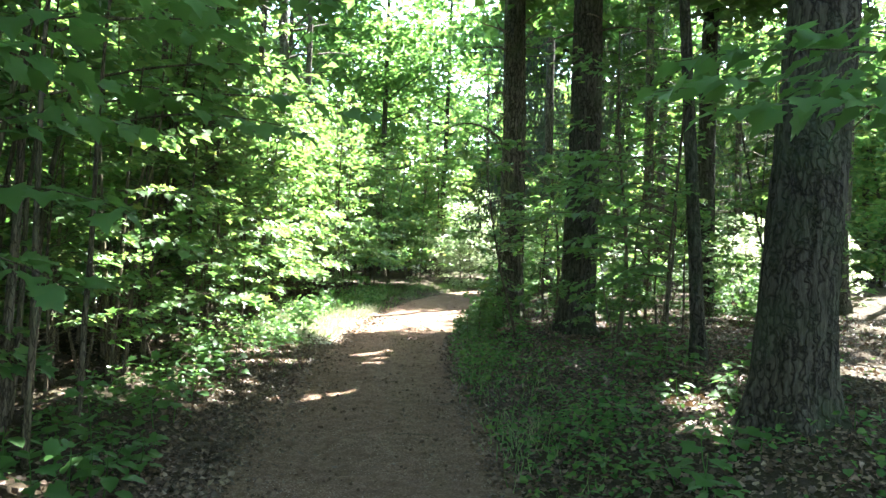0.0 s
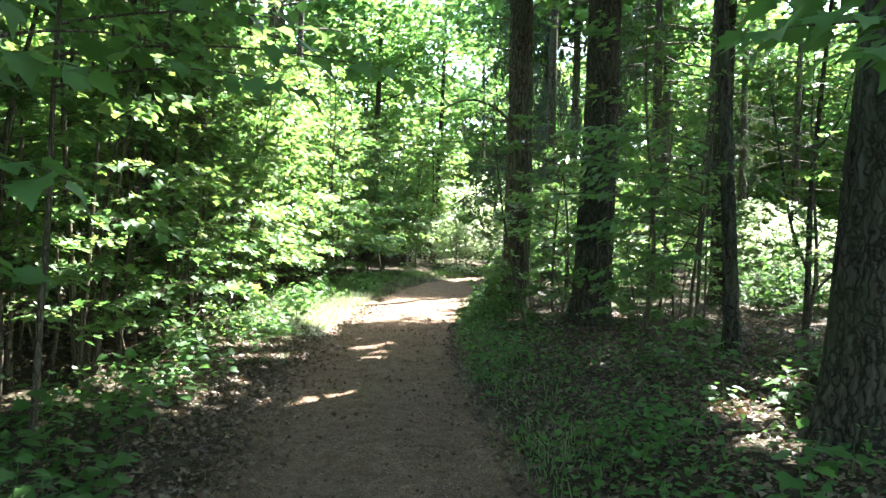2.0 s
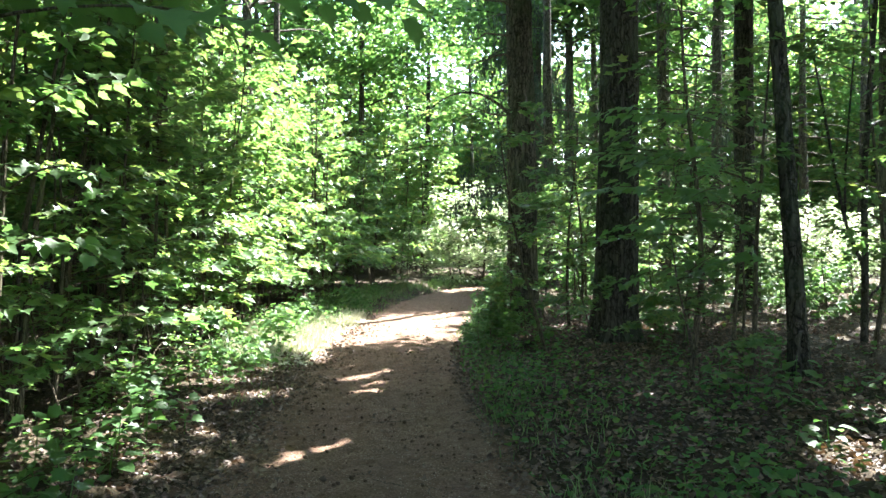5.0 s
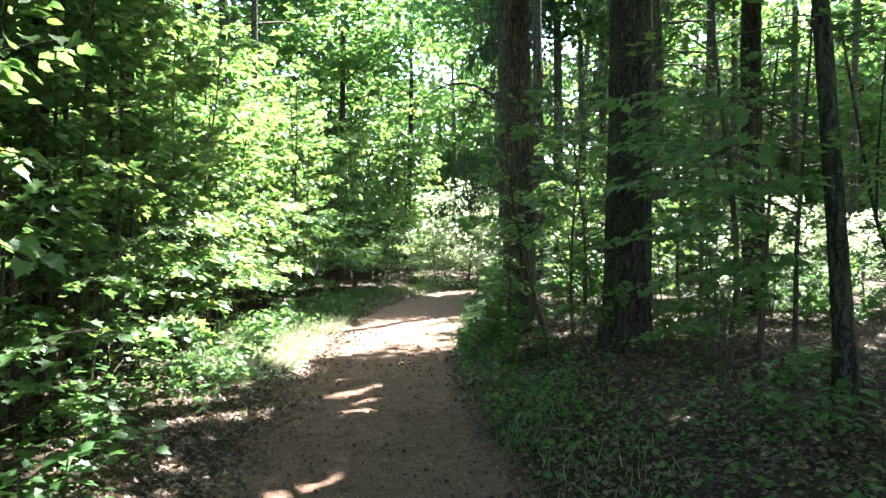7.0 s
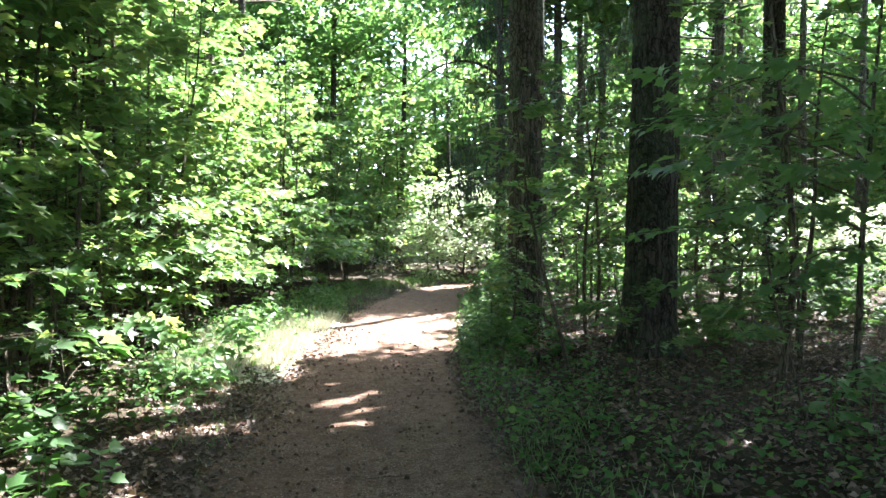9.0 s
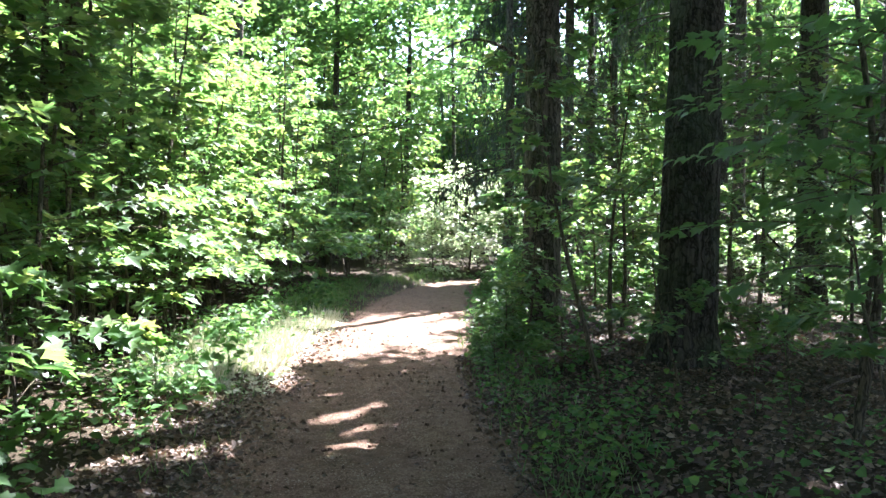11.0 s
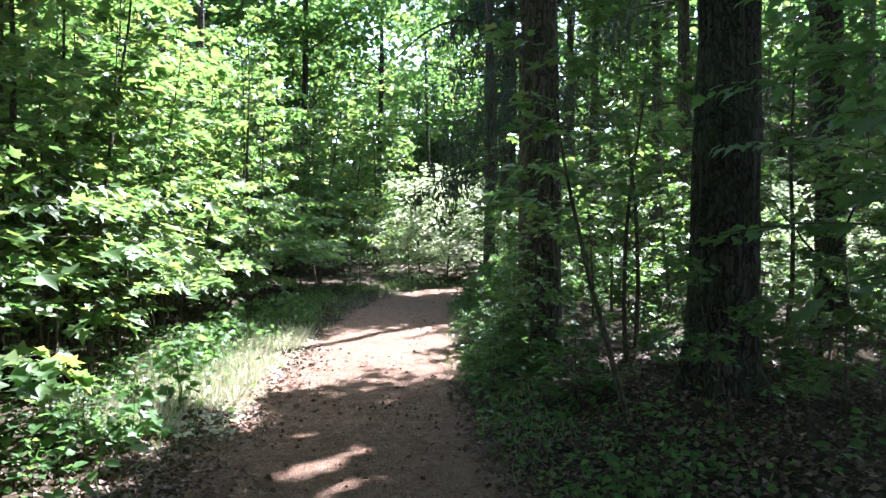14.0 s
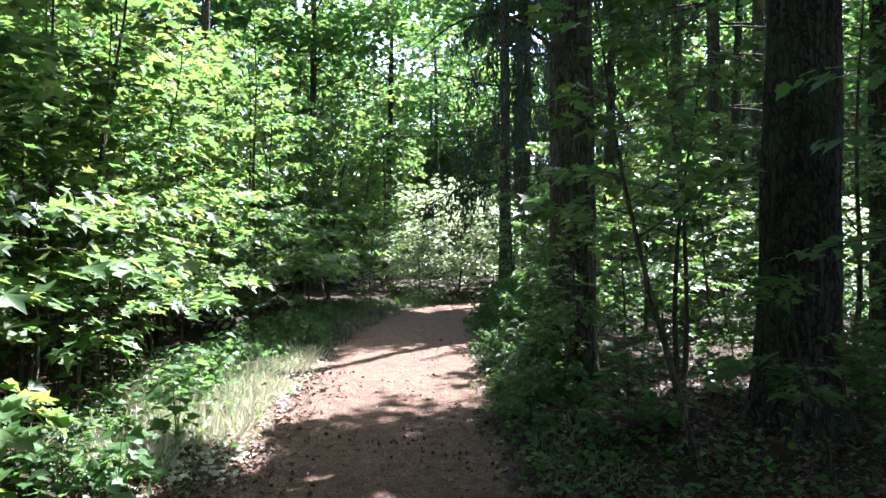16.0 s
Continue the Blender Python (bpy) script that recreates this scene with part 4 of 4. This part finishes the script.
for i in range(16):
    seedling(2.2 + 1.7 * r.random(), 6.9 + 1.9 * r.random(), 360 * r.random(), 0.9 + 0.6 * r.random(), int(r.integers(4)))


# ---- forest floor ----
def scatter(n, x0, x1, y0, y1, r):
    return x0 + (x1 - x0) * r.random(n), y0 + (y1 - y0) * r.random(n)


def clumps(x, y, k=1.7):
    return 0.5 + 0.5 * np.sin(k * x + 1.3 * np.sin(0.9 * y)) * np.sin(k * 0.8 * y + 1.1 * np.cos(1.3 * x))


r = np.random.default_rng(21)
x, y = scatter(76000, -9, 10, 1.5, 28, r)
d = x - path_x(y)
keep = (np.abs(d) > 1.0 + 0.15 * np.sin(3 * y)) | (r.random(len(x)) < 0.09 + 0.22 * clumps(x, y, 2.3) * (np.abs(d - 0.55) < 0.35)) | ((d < -0.65) & (r.random(len(x)) < 0.35))
keep &= (y < 16) | (r.random(len(x)) < 0.4)
band = 14000
bx, by = scatter(band, 0, 1, 2.0, 17, r)
bx = path_x(by) - 1.4 + 0.34 * r.standard_normal(band)
cx, cy = scatter(26000, 0.9, 5.2, 2.5, 14.5, r)
cx = cx + path_x(cy)
x, y = np.concatenate([x[keep], bx, cx]), np.concatenate([y[keep], by, cy])
d = x - path_x(y)
lift = 0.036 * (1 - (np.abs(d) / 1.12) ** 6).clip(-0.3)
c = np.stack([x, y, ground_z(x, y) + np.maximum(lift, 0.0) + 0.008 + 0.022 * r.random(len(x))], 1)
n = len(c)
v, f = leaf_arrays(c, r.standard_normal((n, 3)) * [1, 1, 0.25], np.array([0, 0, 1.0]) + 0.5 * r.standard_normal((n, 3)), np.where(np.abs(d) < 0.9, 0.018, 0.026) + 0.045 * r.random(n) ** 1.5, "plain")
tagged(new("leaf_litter", mesh_of("leaf_litter", v, f, M_LITTER)), "dry brown fallen leaves covering the ground", "leaves", kind="stuff")

# crumbs of earth, cones and bark on the path
x, y = scatter(7000, -2.6, 1.6, 2.0, 14, r)
d = x - path_x(y)
keep = (np.abs(d) < 1.25) & (r.random(len(x)) < 0.25 + 0.75 * clumps(x, y, 2.1))
x, y = x[keep], y[keep]
n = len(x)
box = np.array([(-1, -1, -0.6), (1, -0.8, -0.6), (0.9, 1, -0.6), (-1, 0.9, -0.6), (-0.5, -0.6, 0.6), (0.6, -0.4, 0.5), (0.5, 0.6, 0.6), (-0.6, 0.4, 0.5)])
sides = np.array([(4, 5, 6), (4, 6, 7), (0, 1, 5), (0, 5, 4), (1, 2, 6), (1, 6, 5), (2, 3, 7), (2, 7, 6), (3, 0, 4), (3, 4, 7)])
ang = 6.28 * r.random(n)
sc = 0.004 + 0.016 * r.random(n) ** 5
rx = np.cos(ang)[:, None] * box[None, :, 0] - np.sin(ang)[:, None] * box[None, :, 1] * 0.7
ry = np.sin(ang)[:, None] * box[None, :, 0] + np.cos(ang)[:, None] * box[None, :, 1] * 0.7
v = np.stack([x[:, None] + sc[:, None] * rx, y[:, None] + sc[:, None] * ry, (ground_z(x, y) + 0.036 * (1 - (np.abs(x - path_x(y)) / 1.12) ** 6).clip(-1))[:, None] + sc[:, None] * box[None, :, 2]], 2)
f = sides[None] + (np.arange(n) * 8)[:, None, None]
tagged(new("path_crumbs", mesh_of("path_crumbs", v.reshape(-1, 3), f.reshape(-1, 3), M_CRUMB)), "small dark crumbs of earth and bark on the path", "debris", kind="stuff")

def sunny_side(d, y):
    return np.exp(-((d + 1.9) / 0.5) ** 2) * step(y, 11.5, 13.5) * (1 - step(y, 19, 23))


# low herbs, thick on the right bank and along both verges
x, y = scatter(150000, -4.6, 8, 2.0, 26, r)
d = x - path_x(y)
want = np.where(d > 0, 1.0 * np.exp(-((d - 1.5) / 0.55) ** 2) + 0.07 + 0.3 * (1 - step(d, 3.2, 5.0)) * step(d, 1.4, 1.9) * (1 - step(y, 8, 10)), 0.8 * np.exp(-((d + 2.35) / 0.4) ** 2) + 1.3 * sunny_side(d, y)) * (0.12 + 1.1 * clumps(x, y) ** 2) * (np.abs(d) > 1.05)
keep = r.random(len(x)) < want
x, y = x[keep], y[keep]
n = len(x)
c = np.stack([x, y, ground_z(x, y) + 0.02 + 0.24 * r.random(n) ** 1.5 * (0.4 + clumps(x, y)) * (1 + 0.7 * sunny_side(x - path_x(y), y))], 1)
v, f = leaf_arrays(c, r.standard_normal((n, 3)) * [1, 1, 0.3], np.array([0, 0, 1.0]) + 0.35 * r.standard_normal((n, 3)), 0.026 + 0.044 * r.random(n) ** 1.3 + 0.034 * sunny_side(x - path_x(y), y), "rough")
tagged(new("ground_herbs", mesh_of("ground_herbs", v, f, M_HERB)), "low dark green herbs covering the banks", "undergrowth", kind="stuff")

# grass along the edges, thick on the sunny verge
x, y = scatter(170000, -4.5, 4.5, 2.0, 30, r)
d = x - path_x(y)
sunny = np.exp(-((d + 2.0) / 0.5) ** 2) * step(y, 11, 13.5) * (0.3 + 0.7 * clumps(x, y, 3.1))
want = np.where(d > 0, 0.6, 0.16 * step(y, 8, 11)) * np.exp(-((np.abs(d) - 1.4) / 0.36) ** 2) * (0.05 + 1.1 * clumps(x, y, 2.6) ** 2) + 0.35 * sunny
keep = (r.random(len(x)) < want) & (np.abs(d) > 0.95)
x, y, sunny = x[keep], y[keep], sunny[keep]
n = len(x)
c = np.stack([x, y, ground_z(x, y) - 0.01], 1)
lean = r.standard_normal((n, 3)) * [0.45, 0.45, 0]
v, f = leaf_arrays(c, np.array([0, 0, 1.0]) + lean, r.standard_normal((n, 3)), (0.06 + 0.12 * r.random(n)) * (1 + 1.1 * sunny), "blade")
tagged(new("grass", mesh_of("grass", v, f, M_GRASS)), "green grass blades along the path edges", "grass", kind="stuff")


# pale grass and stalks on the sunny verge, their colour standing in for sun glare
n = 15000
y = 12.6 + 5.6 * r.random(n)
x = path_x(y) - 1.15 - 1.4 * r.random(n) ** 0.8
keep = clumps(x, y, 3.3) > 0.33
x, y = x[keep], y[keep]
n = len(x)
c = np.stack([x, y, ground_z(x, y) - 0.01], 1)
v, f = leaf_arrays(c, np.array([0, 0, 1.0]) + r.standard_normal((n, 3)) * [0.6, 0.6, 0], r.standard_normal((n, 3)), 0.08 + 0.2 * r.random(n) ** 1.4, "blade")
tagged(new("glare_grass", mesh_of("glare_grass", v, f, M_VERGE_GLARE)), "pale grass and stalks standing for sun glare on the verge", "grass", kind="stuff")


# pale leaf flakes and chips among it, coloured for the same glaring sunlight
n = 3600
y = 12.4 + 5.6 * r.random(n)
x = path_x(y) - 1.0 - 1.7 * r.random(n)
c = np.stack([x, y, ground_z(x, y) + 0.012 + 0.05 * r.random(n)], 1)
v, f = leaf_arrays(c, r.standard_normal((n, 3)) * [1, 1, 0.25], np.array([0, 0, 1.0]) + 0.5 * r.standard_normal((n, 3)), 0.03 + 0.05 * r.random(n), "plain")
tagged(new("glare_leaves", mesh_of("glare_leaves", v, f, M_VERGE_GLARE)), "pale leaf flakes standing for sun glare on the verge", "leaves", kind="stuff")


# ---- sticks ----
def stick(x, y, turn, length, radius, seed, label, lift=0.0, tilt=0.0):
    r = np.random.default_rng(seed)
    s = new("fallen_branch")
    a = radians(turn)
    n = 9
    u = np.linspace(-0.5, 0.5, n) * length
    pts = np.stack([u, 0.04 * length * np.sin(5 * u / length + seed) + 0.01 * r.standard_normal(n), np.zeros(n)], 1)
    wx, wy = x + pts[:, 0] * math.cos(a) - pts[:, 1] * math.sin(a), y + pts[:, 0] * math.sin(a) + pts[:, 1] * math.cos(a)
    z = ground_z(wx, wy) + radius + 0.035 + lift + tilt * (u / length + 0.5)
    s.location = (x, y, float(z.min()))
    part("stem", mesh_of("stem", *tube(np.stack([wx - x, wy - y, z - z.min()], 1), np.linspace(radius, radius * 0.4, n), 6), M_TWIG, True), s)
    for k in range(2 if length > 0.5 else 1):
        q = np.array([wx[4 + k] - x, wy[4 + k] - y, z[4 + k] - z.min()])
        b = a + (0.7 if k else -0.8)
        e = q + np.array([math.cos(b), math.sin(b), 0.1]) * length * 0.25
        part("twig", mesh_of("twig", *tube(np.array([q, (q + e) / 2 + [0, 0, 0.01], e]), [radius * 0.5, radius * 0.35, radius * 0.2], 5), M_TWIG, True), s)
    tagged(s, label, "branch", "fallen branches")


stick(0.25, 8.0, 30, 0.55, 0.008, 1, "thin grey twig lying at the path edge")
stick(0.3, 9.75, 48, 0.75, 0.013, 2, "pale dead branch lying at the path edge")
stick(-0.2, 6.6, 5, 0.4, 0.006, 3, "thin dark twig lying on the path")
stick(-0.6, 9.2, 20, 0.35, 0.005, 4, "thin dark twig lying on the path")
for i, (x, y, a, ln) in enumerate([(4.6, 7.0, 60, 1.8), (5.1, 7.7, 130, 1.5), (4.9, 6.5, 20, 1.6), (5.5, 7.2, 85, 1.4), (2.6, 8.4, 150, 1.2), (3.6, 11.2, 20, 1.6), (-3.4, 6.0, 70, 1.2), (-3.0, 9.0, 110, 1.0)]):
    stick(x, y, a, ln, 0.016, 10 + i, "pale dead branch lying in the leaf litter", 0.0, 0.12)
for i in range(70):
    y = 2.5 + 12 * r.random()
    stick(float(path_x(y)) + 2.2 * (r.random() - 0.5), y, 360 * r.random(), 0.08 + 0.2 * r.random(), 0.0035, 40 + i, "short thin twig lying on the path")
